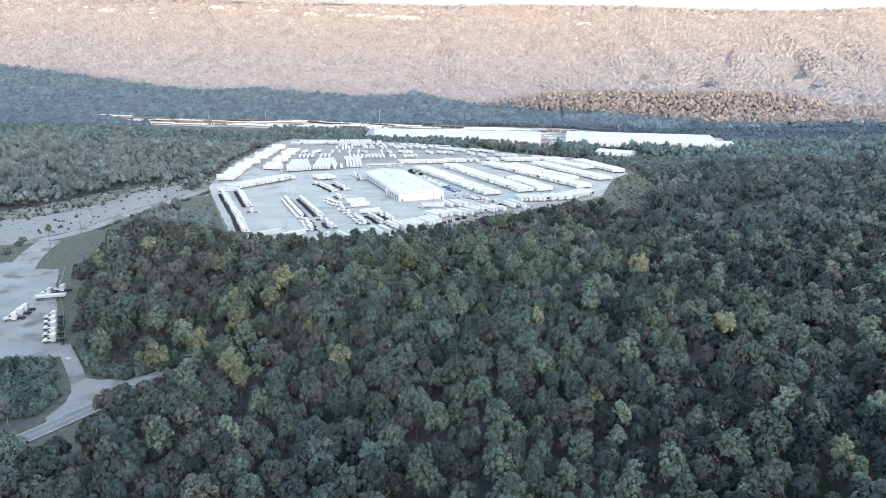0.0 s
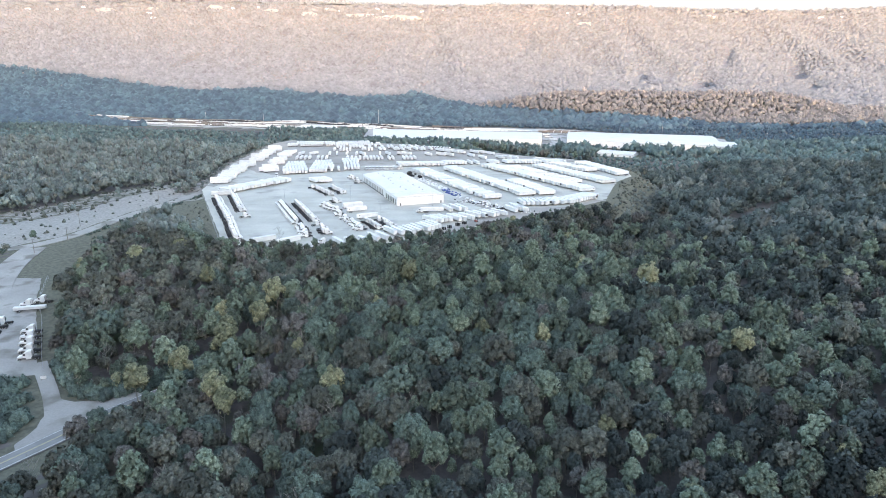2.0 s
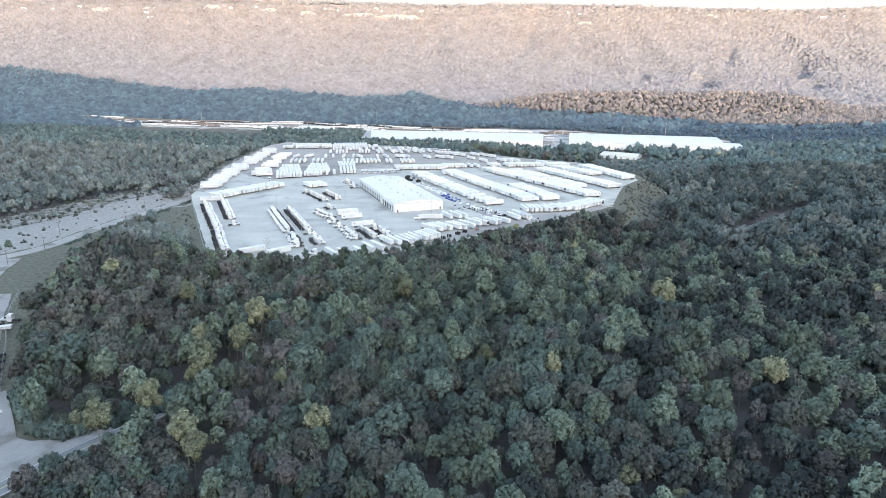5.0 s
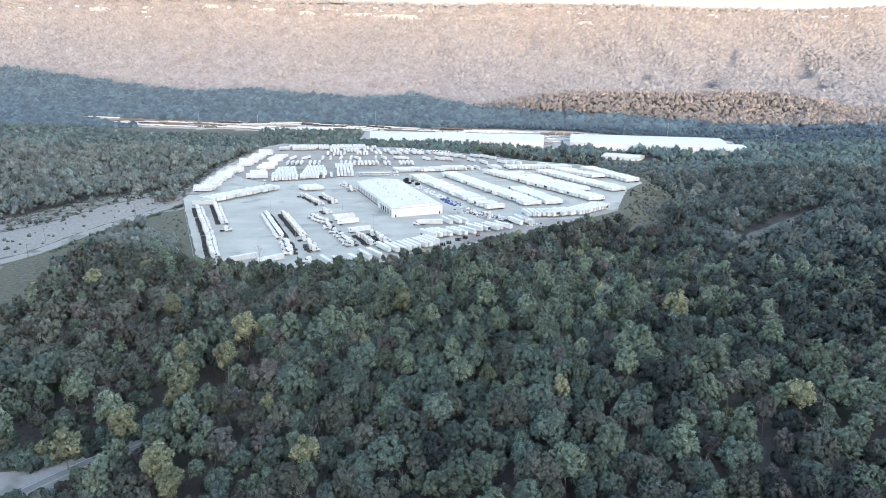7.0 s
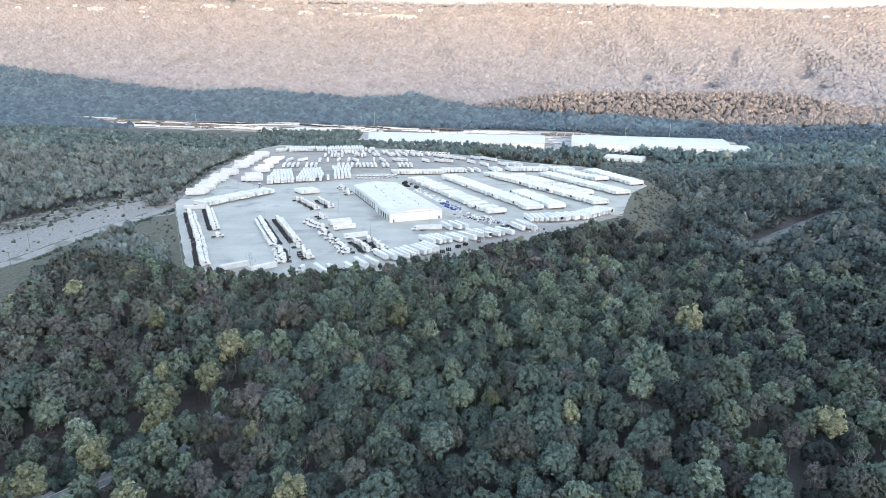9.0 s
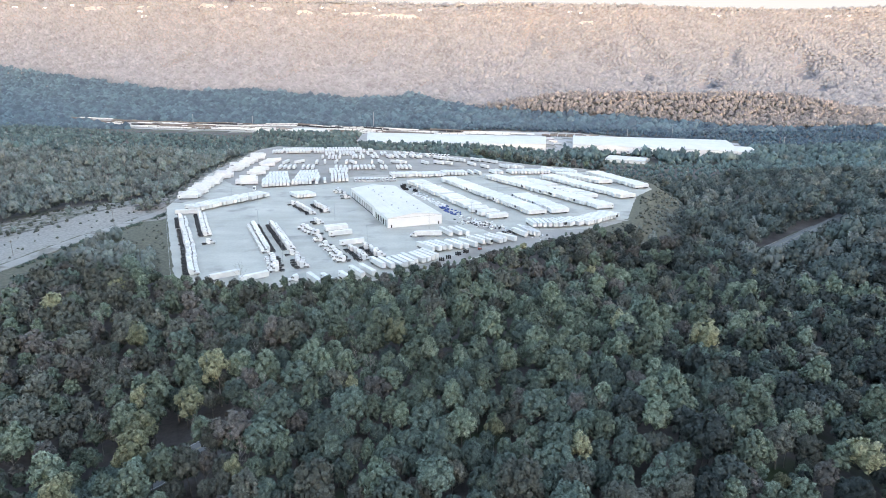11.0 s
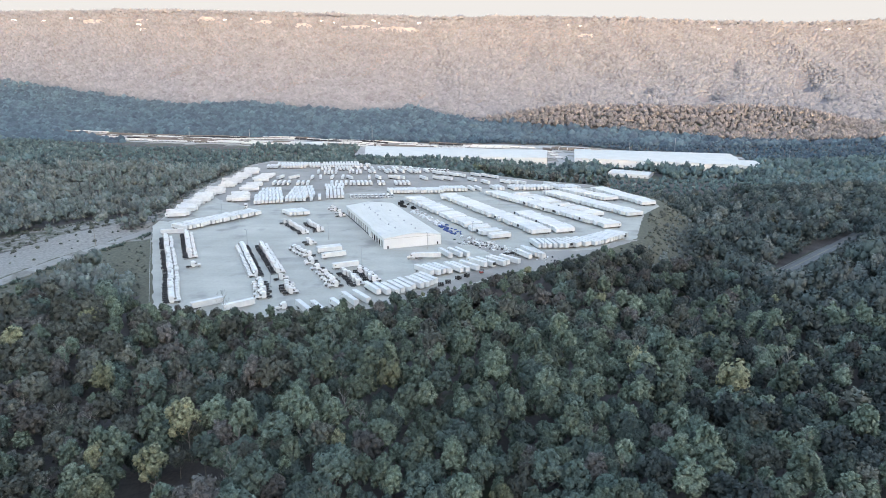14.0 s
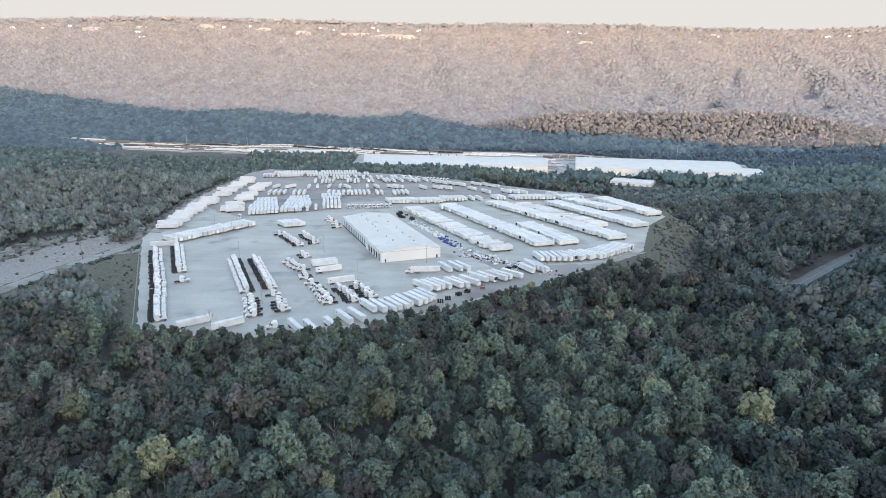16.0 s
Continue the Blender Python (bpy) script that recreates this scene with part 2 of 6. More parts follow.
# ---- builders ----
class Form:
    """Collects simple solids into one mesh."""
    def __init__(self):
        self.bm, self.slot = bmesh.new(), 0

    def prism(self, outline, axis, lo, hi):
        """Outline in the two other axes, drawn out along axis from lo to hi."""
        put = {"x": lambda a, b, c: (c, a, b), "y": lambda a, b, c: (a, c, b), "z": lambda a, b, c: (a, b, c)}[axis]
        ends = [[self.bm.verts.new(put(a, b, c)) for a, b in outline] for c in (lo, hi)]
        n = len(outline)
        faces = [self.bm.faces.new(ends[0]), self.bm.faces.new(ends[1])]
        faces += [self.bm.faces.new((ends[0][i], ends[0][(i + 1) % n], ends[1][(i + 1) % n], ends[1][i])) for i in range(n)]
        for f in faces:
            f.material_index = self.slot
        return self

    def box(self, x0, x1, y0, y1, z0, z1, edge=0.0):
        if edge:
            e = edge
            return self.prism([(y0 + e, z0), (y1 - e, z0), (y1, z0 + e), (y1, z1 - e), (y1 - e, z1), (y0 + e, z1), (y0, z1 - e), (y0, z0 + e)], "x", x0, x1)
        return self.prism([(y0, z0), (y1, z0), (y1, z1), (y0, z1)], "x", x0, x1)

    def tube(self, a, b, r0, r1, n=6):
        a, b = Vector(a), Vector(b)
        q = (b - a).to_track_quat("Z", "Y")
        rings = [[self.bm.verts.new(p + q @ Vector((r * math.cos(i * math.tau / n), r * math.sin(i * math.tau / n), 0))) for i in range(n)] for p, r in ((a, r0), (b, r1))]
        self.bm.faces.new(rings[0]), self.bm.faces.new(rings[1])
        for i in range(n):
            f = self.bm.faces.new((rings[0][i], rings[0][(i + 1) % n], rings[1][(i + 1) % n], rings[1][i]))
            f.material_index = self.slot
        return self

    def mesh(self, name, *mats):
        bmesh.ops.recalc_face_normals(self.bm, faces=self.bm.faces)
        me = bpy.data.meshes.new(name)
        self.bm.to_mesh(me)
        self.bm.free()
        for m in mats:
            me.materials.append(m)
        return me


def part(name, form, mat, parent=None, label="", m=None):
    me = form if isinstance(form, bpy.types.Mesh) else form.mesh(name, mat)
    ob = new(name, me)
    ob.parent = parent
    if m is not None:
        ob.matrix_basis = m
    return tagged(ob, label)


def sheet(name, points, tris, mats, index=None, smooth=False, normals=None, tone=None):
    """A mesh from arrays of points and triangles."""
    me = bpy.data.meshes.new(name)
    points, tris = np.asarray(points, np.float32), np.asarray(tris, np.int32)
    n, k = len(tris), tris.shape[1]
    me.vertices.add(len(points))
    me.vertices.foreach_set("co", points.ravel())
    me.loops.add(n * k)
    me.loops.foreach_set("vertex_index", tris.ravel())
    me.polygons.add(n)
    me.polygons.foreach_set("loop_start", np.arange(0, n * k, k, dtype=np.int32))
    if index is not None:
        me.polygons.foreach_set("material_index", np.asarray(index, np.int32))
    me.polygons.foreach_set("use_smooth", np.full(n, smooth))
    for m in mats:
        me.materials.append(m)
    me.update(calc_edges=True)
    me.validate()
    if normals is not None:
        me.polygons.foreach_set("use_smooth", np.ones(len(me.polygons), bool))
        me.attributes.new("custom_normal", "FLOAT_VECTOR", "POINT").data.foreach_set("vector", np.asarray(normals, np.float32).ravel())
        me.update()
    if tone is not None:
        me.attributes.new("tone", "FLOAT", "POINT").data.foreach_set("value", np.asarray(tone, np.float32))
    return me

# ---- land ----
LOT = np.array([(-145, 410), (-226, 590), (-232, 625), (-250, 752), (-252, 945), (-236, 985), (-62, 945), (36, 880), (100, 826), (156, 798), (197, 722), (195, 680),
                (170, 645), (139, 560), (82, 506), (55, 480), (27, 464), (2, 440), (-34, 416), (-62, 402), (-100, 400)], float)
KNOWN = np.array([(-150, 230, -5), (-130, 205, -5), (-200, 275, -4), (-275, 400, -4), (-250, 585, -2), (-150, 350, -2), (0, 140, -3), (-60, 180, -4), (60, 200, 0),
                  (30, 250, 6), (-43, 266, 5), (62, 264, 6), (20, 320, 6), (-36, 320, 5), (-117, 290, -3), (17, 371, -2), (40, 430, -14), (-30, 395, -8)], float)
KNOWN = np.vstack([KNOWN, np.array([(-100, 375, -8), (120, 330, -5), (105, 170, -5), (216, 324, -8), (278, 446, -4), (360, 624, -13), (180, 448, -18), (231, 537, -21),
                  (290, 590, -21), (357, 653, -21), (249, 713, -32), (187, 463, -19), (250, 830, -36), (180, 880, -36), (400, 480, 14), (450, 350, 20)], float)])
KNOWN = np.vstack([KNOWN, np.array([(300, 250, 5), (430, 800, -20), (0, 1020, -26), (-200, 1060, -24), (200, 1000, -37), (300, 1150, -40), (560, 1350, -42), (430, 1180, -42),
                  (-370, 1177, -30), (-530, 1137, -34), (-750, 1445, -34), (-300, 700, -8), (-400, 800, 2), (-350, 530, -8), (-600, 900, 4), (-1000, 1700, -32), (0, 1400, -32)], float)])
ROAD_LEFT = [(-345, 400), (-300, 404), (-278, 410), (-262, 437), (-257, 475), (-250, 517), (-240, 550), (-232, 583), (-227, 604), (-224, 622), (-210, 632)]
ROAD_YARD = [(-270, 412), (-262, 380), (-250, 350), (-235, 322), (-214, 295), (-195, 270)]
ROAD_PATH = [(-166, 250), (-158, 240), (-150, 230), (-142, 220), (-136, 210), (-130, 200)]
ROAD_LANE = [(-152, 160), (-140, 175), (-130.5, 190), (-126.5, 196.5), (-121, 206), (-114, 217), (-104, 228), (-92, 241), (-80, 252), (-66, 264)]
ROAD_RIGHT = [(150, 462), (195, 503), (231, 537), (267, 570), (322, 620), (357, 653), (420, 712), (520, 800)]
CUTS = ((ROAD_LEFT[:8], -4.0, 12), (ROAD_YARD, -4.0, 14), (ROAD_PATH, -5.0, 8), (ROAD_LANE[1:8], -5.0, 8), (ROAD_RIGHT, -21.0, 9))
CREST = ((-3000, 600), (-846, 484), (-714, 468), (-595, 450), (-476, 432), (-359, 412), (-244, 391), (-138, 379), (-37, 369), (55, 383), (152, 386), (250, 368),
         (344, 361), (434, 349), (505, 345), (621, 353), (683, 371), (731, 351), (772, 325), (828, 309), (856, 295), (912, 287), (1050, 287), (1118, 283), (1180, 275),
         (1235, 266), (1272, 254), (1325, 249), (1440, 248), (1544, 246), (3900, 260))
HOLLOWS = ((968, 2520, 50, 95, 42, 62), (1419, 2710, 46, 110, 45, 65), (352, 2410, 26, 70, 24, 120), (-634, 2540, 30, 120, 22, 50), (-87, 2450, 26, 100, 24, 55), (342, 2940, 34, 150, 34, 70),
           (437, 2844, 30, 50, 28, 60), (1377, 2490, 40, 80, 36, 60), (760, 2620, 26, 110, 30, 75), (-1080, 2760, 22, 140, 26, 62), (-300, 2780, 22, 120, 24, 66), (1180, 2830, 30, 130, 34, 70))
RIDGE = ((-2600, 385), (-2043, 388), (-1263, 400), (-746, 390), (-11, 372), (367, 378), (807, 373), (1275, 358), (1586, 354), (2018, 368), (3000, 360))


def from_edge(x, y, ring):
    """Distance to a ring's edge, minus inside."""
    best, inside = np.full(np.shape(x), 1e9), np.zeros(np.shape(x), bool)
    for (ax, ay), (bx, by) in zip(ring, np.roll(ring, -1, 0)):
        dx, dy = bx - ax, by - ay
        k = np.clip(((x - ax) * dx + (y - ay) * dy) / (dx * dx + dy * dy), 0, 1)
        best = np.minimum(best, np.hypot(x - ax - k * dx, y - ay - k * dy))
        if dy:
            inside ^= ((ay > y) != (by > y)) & (x < ax + (y - ay) * dx / dy)
    return np.where(inside, -best, best)


def from_line(x, y, line):
    best = np.full(np.shape(x), 1e9)
    for (ax, ay), (bx, by) in zip(line[:-1], line[1:]):
        dx, dy = bx - ax, by - ay
        k = np.clip(((x - ax) * dx + (y - ay) * dy) / (dx * dx + dy * dy), 0, 1)
        best = np.minimum(best, np.hypot(x - ax - k * dx, y - ay - k * dy))
    return best


def ease(a):
    a = np.clip(a, 0, 1)
    return a * a * (3 - 2 * a)


def height(x, y):
    x, y = np.asarray(x, float), np.asarray(y, float)
    top, low = np.zeros(x.shape), np.zeros(x.shape)
    for kx, ky, kz in KNOWN:
        w = ((x - kx) ** 2 + (y - ky) ** 2 + 35.0 ** 2) ** -1.6
        top, low = top + w * kz, low + w
    z = top / low
    z = z + 1.5 * np.sin(x / 41 + 1.3 * np.sin(y / 57)) * np.sin(y / 37 + np.sin(x / 61)) * ease((y - 120) / 100)
    d = from_edge(x, y, LOT)
    z = z * ease((d - 3) / np.where(x > 20, 50.0, np.where(y < 460, 14.0, 28.0)))
    for line, level, wide in CUTS:
        z = level + (z - level) * ease((from_line(x, y, line) - wide) / 18)
    # the long ridge across the valley, cut by shallow ravines
    s = np.clip((y - 1650) / 1550, 0, 1)
    crest = np.interp(x, [p[0] for p in RIDGE], [p[1] for p in RIDGE])
    fold = np.sin(x / 95 + 2.2 * np.sin(x / 310 + 1) + y / 260) + 0.6 * np.sin(x / 47 + y / 150 + 1.5 * np.sin(x / 130))
    z = np.where(y > 1650, -32 * (1 - s) + crest * (0.1 * s + 0.9 * s ** 3.5) + 26 * fold * (s * (1 - s) * 4) ** 1.3 * ease((s - 0.52) / 0.3), z)
    # a low wooded hill before it, and steep hollows that keep their shade
    z = z + 46 * np.exp(-((y - 1900) / 120) ** 2) * ease((x - 40) / 330) * (1 - ease((x - 900) / 330))
    for hx, hy, depth, along, across, turn in HOLLOWS:
        c, d = math.cos(radians(turn)), math.sin(radians(turn))
        u, v = (x - hx) * c + (y - hy) * d, (y - hy) * c - (x - hx) * d
        z = z - depth * np.exp(-(u / along) ** 2 - (v / across) ** 2)
    z = np.where(y > 3200, crest - (y - 3200) * 0.12, z)
    # the ridge behind, whose shade fills the valley
    b = ease((-y - 120) / 780)
    back = np.interp(x, [p[0] for p in CREST], [p[1] for p in CREST])
    z = np.where(y < -120, z * (1 - b) + back * b, z)
    return np.where(y < -900, back - (-900 - y) * 0.4, z)

STRIP = np.array([(-400, 412), (-345, 406), (-290, 412), (-270, 440), (-264, 478), (-257, 518), (-247, 552), (-238, 588), (-262, 602), (-290, 562), (-318, 524), (-345, 494), (-400, 476)], float)
BANK = np.array([(-390, 470), (-345, 490), (-318, 520), (-290, 560), (-262, 600), (-236, 606), (-244, 640), (-275, 640), (-305, 622), (-330, 590), (-360, 545), (-400, 510)], float)
FIELD = np.array([(-226, 600), (-244, 560), (-251, 520), (-245, 490), (-215, 492), (-176, 452), (-158, 424), (-146, 405), (-140, 412)], float)
TRUCK_YARD = np.array([(-265, 365), (-245, 352), (-228, 352), (-212, 322), (-192, 290), (-172, 258), (-160, 240), (-175, 235), (-205, 236), (-245, 240), (-290, 300), (-290, 360)], float)
ISLAND = np.array([(-330, 395), (-285, 398), (-272, 385), (-270, 368), (-300, 355), (-340, 360)], float)
VERGE = np.array([(-262, 437), (-257, 475), (-245, 505), (-228, 480), (-226, 440), (-219, 400), (-210, 358), (-189, 305), (-165, 262), (-155, 240), (-160, 240), (-190, 290), (-235, 345), (-262, 395)], float)
JUNCTION = np.array([(-153, 230), (-142, 222), (-134, 219), (-127, 220), (-116, 226), (-110, 228), (-112, 224), (-118, 215), (-124, 205), (-129, 197), (-135, 188), (-138, 192), (-137, 202), (-139, 210), (-146, 220)], float)
VINES = np.array([(-192, 232), (-163, 237), (-146, 214), (-141, 196), (-158, 186), (-195, 200)], float)
SHED_YARD = np.array([(257, 1136), (240, 1088), (312, 1045), (335, 1085), (344, 1140), (286, 1178)], float)
YARD_FAR = np.array([(-1040, 1790), (-700, 1560), (-398, 1425), (-175, 1420), (-165, 1236), (178, 1211), (484, 1137), (540, 1190), (600, 1400), (260, 1495), (-180, 1548), (-400, 1600), (-700, 1700)], float)


def open_ground(x, y):
    """Where no forest grows."""
    free = (from_edge(x, y, YARD_FAR) < 10) & (x < -390)
    free = free | (from_edge(x, y, LOT) < np.where((x > 60) & (y > 520) & (y < 790), np.where(y < 700, 40.0, 30.0), np.where(y < 470, 2.0, 8.0)))
    for s, room in ((0, 3), (8, 2), (16, 1), (22, -1)):
        free = free | (from_edge(x - 0.54 * s, y + 0.84 * s, JUNCTION) < room)
    for ring, room in ((STRIP, 0), (BANK, -4), (FIELD, 2), (TRUCK_YARD, 2), (ISLAND, 0), (VERGE, 1), (VINES, 2), (YARD_FAR, 0), (SHED_YARD, 0)):
        free = free | (from_edge(x, y, ring) < room)
    for line, room, verge in ((ROAD_LEFT, 9, 0), (ROAD_YARD, 10, 0), (ROAD_PATH, 7, 7), (ROAD_LANE[1:4], 7, 8), (ROAD_LANE[1:4], 7, 17), (ROAD_LANE[1:4], 9, 24), (ROAD_LANE[5:7], 6, 8), (ROAD_LANE[5:7], 6, 16), (ROAD_LANE[5:7], 5, 22), (ROAD_LANE, 6, 0), (ROAD_RIGHT[2:5], 7.0, 6)):
        free = free | (from_line(x, y, line) < room) | (from_line(x, y + verge, line) < room)
    return free


def spread(lo, hi, a, b, fine, grow=1.16, top=60.0):
    """Grid lines, close between a and b and wider towards lo and hi."""
    mid = list(np.arange(a, b + fine, fine))
    for sign, end in ((1, hi), (-1, lo)):
        step, at, more = fine, (mid[-1] if sign > 0 else mid[0]), []
        while sign * (end - at) > 0:
            step = min(step * grow, top)
            at += sign * step
            more.append(at)
        mid = mid + more if sign > 0 else more[::-1] + mid
    return np.array(mid)


gx, gy = spread(-3200, 4200, -420, 420, 4.8), spread(-1700, 4300, 120, 960, 4.8, top=45)
GX, GY = np.meshgrid(gx, gy)
GZ = height(GX, GY)
nx, ny = len(gx), len(gy)
k = (np.arange(ny - 1)[:, None] * nx + np.arange(nx - 1)).ravel()
quads = np.stack([k, k + 1, k + nx + 1, k + nx], 1)
cx, cy = (GX.ravel()[quads].mean(1), GY.ravel()[quads].mean(1))
kind = np.zeros(len(quads), int)
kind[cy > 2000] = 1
kind[from_edge(cx, cy, YARD_FAR) < 0] = 2
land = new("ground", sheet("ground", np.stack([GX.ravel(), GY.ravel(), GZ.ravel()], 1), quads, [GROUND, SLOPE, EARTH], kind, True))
land.data.attributes.new("bare", "FLOAT", "POINT").data.foreach_set("value", open_ground(GX.ravel(), GY.ravel()).astype(np.float32))
earth = np.maximum(ease(0.5 - from_edge(GX.ravel(), GY.ravel(), STRIP) / 8), 0.5 * ease(0.5 - from_edge(GX.ravel(), GY.ravel(), BANK) / 8))
earth = np.maximum(earth, np.where((GX.ravel() < -200) & (GY.ravel() > 560), 0.55 * ease((24 - from_edge(GX.ravel(), GY.ravel(), LOT)) / 10), 0))
land.data.attributes.new("earth", "FLOAT", "POINT").data.foreach_set("value", earth.astype(np.float32))
tagged(land, "wooded valley floor with leaf litter and dry grass", "ground", kind="structure")


wobble = np.random.default_rng(9)


def plate(name, ring, mat, lift, label, category, thick=0.4, flat=None, step=12.0, rag=0.45):
    """A sheet with thickness over a ring of the ground."""
    bm = bmesh.new()
    fine = []
    for a, b in zip(ring, np.roll(ring, -1, 0)):
        n = max(1, int(np.hypot(*(b - a)) / 4))
        fine += [a + (b - a) * i / n + (wobble.normal(0, rag, 2) if i else 0) for i in range(n)]
    vs = [bm.verts.new((p[0], p[1], 0)) for p in fine]
    f = bm.faces.new(vs)
    if flat is None:
        lo, hi = np.min(fine, 0), np.max(fine, 0)
        for axis, a, b in ((0, lo[0], hi[0]), (1, lo[1], hi[1])):
            for c in np.arange(a + step, b, step):
                no = (1, 0, 0) if axis == 0 else (0, 1, 0)
                at = (c, 0, 0) if axis == 0 else (0, c, 0)
                bmesh.ops.bisect_plane(bm, geom=bm.verts[:] + bm.edges[:] + bm.faces[:], plane_co=at, plane_no=no)
        zs = height(np.array([v.co.x for v in bm.verts]), np.array([v.co.y for v in bm.verts]))
    else:
        zs = np.full(len(bm.verts), flat)
    for v, z in zip(bm.verts, zs):
        v.co.z = z + lift
    bmesh.ops.recalc_face_normals(bm, faces=bm.faces)
    if sum(f.normal.z for f in bm.faces) < 0:
        bmesh.ops.reverse_faces(bm, faces=bm.faces)
    edge = bmesh.ops.extrude_face_region(bm, geom=[f for f in bm.faces])
    rim = [v for v in bm.verts if v not in set(g for g in edge["geom"] if isinstance(g, bmesh.types.BMVert))]
    for v in rim:
        v.co.z -= thick
    bmesh.ops.recalc_face_normals(bm, faces=bm.faces)
    me = bpy.data.meshes.new(name)
    bm.to_mesh(me)
    bm.free()
    me.materials.append(mat)
    return tagged(new(name, me), label, category, kind="structure")


def ribbon(name, line, width, mat, lift, label, category="road", thick=0.5):
    """A road of even width along a line, lying on the ground."""
    pts = []
    for (ax, ay), (bx, by) in zip(line[:-1], line[1:]):
        n = max(1, int(math.hypot(bx - ax, by - ay) / 5))
        pts += [(ax + (bx - ax) * i / n, ay + (by - ay) * i / n) for i in range(n)]
    pts = np.array(pts + [line[-1]], float)
    for _ in range(6):
        pts[1:-1] = (pts[:-2] + 2 * pts[1:-1] + pts[2:]) / 4
    way = np.gradient(pts, axis=0)
    way /= np.linalg.norm(way, axis=1)[:, None]
    side = np.stack([way[:, 1], -way[:, 0]], 1)
    rows = []
    for off, drop in ((-width / 2, thick), (-width / 2, 0), (-width / 4, 0), (0, 0), (width / 4, 0), (width / 2, 0), (width / 2, thick)):
        p = pts + side * off
        rows.append(np.column_stack([p, height(p[:, 0], p[:, 1]) + lift - drop]))
    m, n = len(pts), len(rows)
    v = np.stack(rows, 1).reshape(-1, 3)
    q = [(i * n + j, i * n + j + 1, (i + 1) * n + j + 1, (i + 1) * n + j) for i in range(m - 1) for j in range(n - 1)]
    return tagged(new(name, sheet(name, v, q, [mat])), label, category, kind="structure")


plate("pavement_lot", LOT, PAVING, 0.15, "wide pale concrete truck park pavement with tyre marks", "pavement", thick=3.0, flat=0.0)
FAR_LOT = np.array([(-250, 760), (-250, 943), (-235, 982), (-62, 942), (35, 877), (99, 823), (154, 795), (168, 778), (52, 768), (-58, 752), (-96, 742), (-112, 700), (-178, 672), (-205, 690)], float)
EAST_EDGE = np.array([(-30, 420), (3, 443), (28, 468), (56, 482), (84, 508), (140, 557), (122, 552), (108, 532), (84, 524), (58, 520), (40, 530), (20, 560), (12, 552), (34, 512), (24, 490), (0, 455), (-28, 428)], float)
plate("pavement_far_lot", FAR_LOT, DIRT, 0.19, "brown packed dirt at the far end of the truck park", "pavement", thick=0.1, flat=0.0, rag=1.2)
plate("pavement_east_edge", EAST_EDGE, DIRT, 0.18, "brown dirt strip along the edge of the truck park", "pavement", thick=0.1, flat=0.0, rag=1.0)
plate("pavement_truck_yard", TRUCK_YARD, GRAVEL, 0.25, "pale gravel truck yard beside the woods", "pavement")
plate("pavement_rail_yard", YARD_FAR, BALLAST, 0.5, "long pale gravel rail yard across the valley", "pavement", step=60.0)
ribbon("road_entrance", ROAD_LEFT, 10, GRAVEL, 0.45, "pale gravel road leading to the truck park")
ribbon("road_yard", ROAD_YARD, 15, GRAVEL, 0.40, "wide gravel drive into the small truck yard")
ribbon("road_path", ROAD_PATH, 5.6, GRAVEL, 0.40, "gravel path through the woods")
plate("pavement_junction", JUNCTION, GRAVEL, 0.46, "worn pale gravel where the path meets the road", "pavement", step=5.0)
ribbon("road_lane", ROAD_LANE, 7.6, ASPHALT, 0.50, "grey two-lane asphalt road running under the trees")
main_road = ribbon("road_valley", ROAD_RIGHT, 8.4, ASPHALT, 0.5, "grey two-lane asphalt road between wooded slopes")

# ---- vehicles ----
def wheel_form(r=0.5, w=0.55, n=10):
    f = Form()
    ring = [(r * math.cos(i * math.tau / n), r * math.sin(i * math.tau / n)) for i in range(n)]
    f.prism(ring, "y", -w / 2, w / 2)
    f.slot = 1
    hub = [(0.55 * r * math.cos(i * math.tau / 6), 0.55 * r * math.sin(i * math.tau / 6)) for i in range(6)]
    f.prism(hub, "y", -w / 2 - 0.015, w / 2 + 0.015)
    return f.mesh("wheel", RUBBER, ALLOY)


WHEEL = wheel_form()


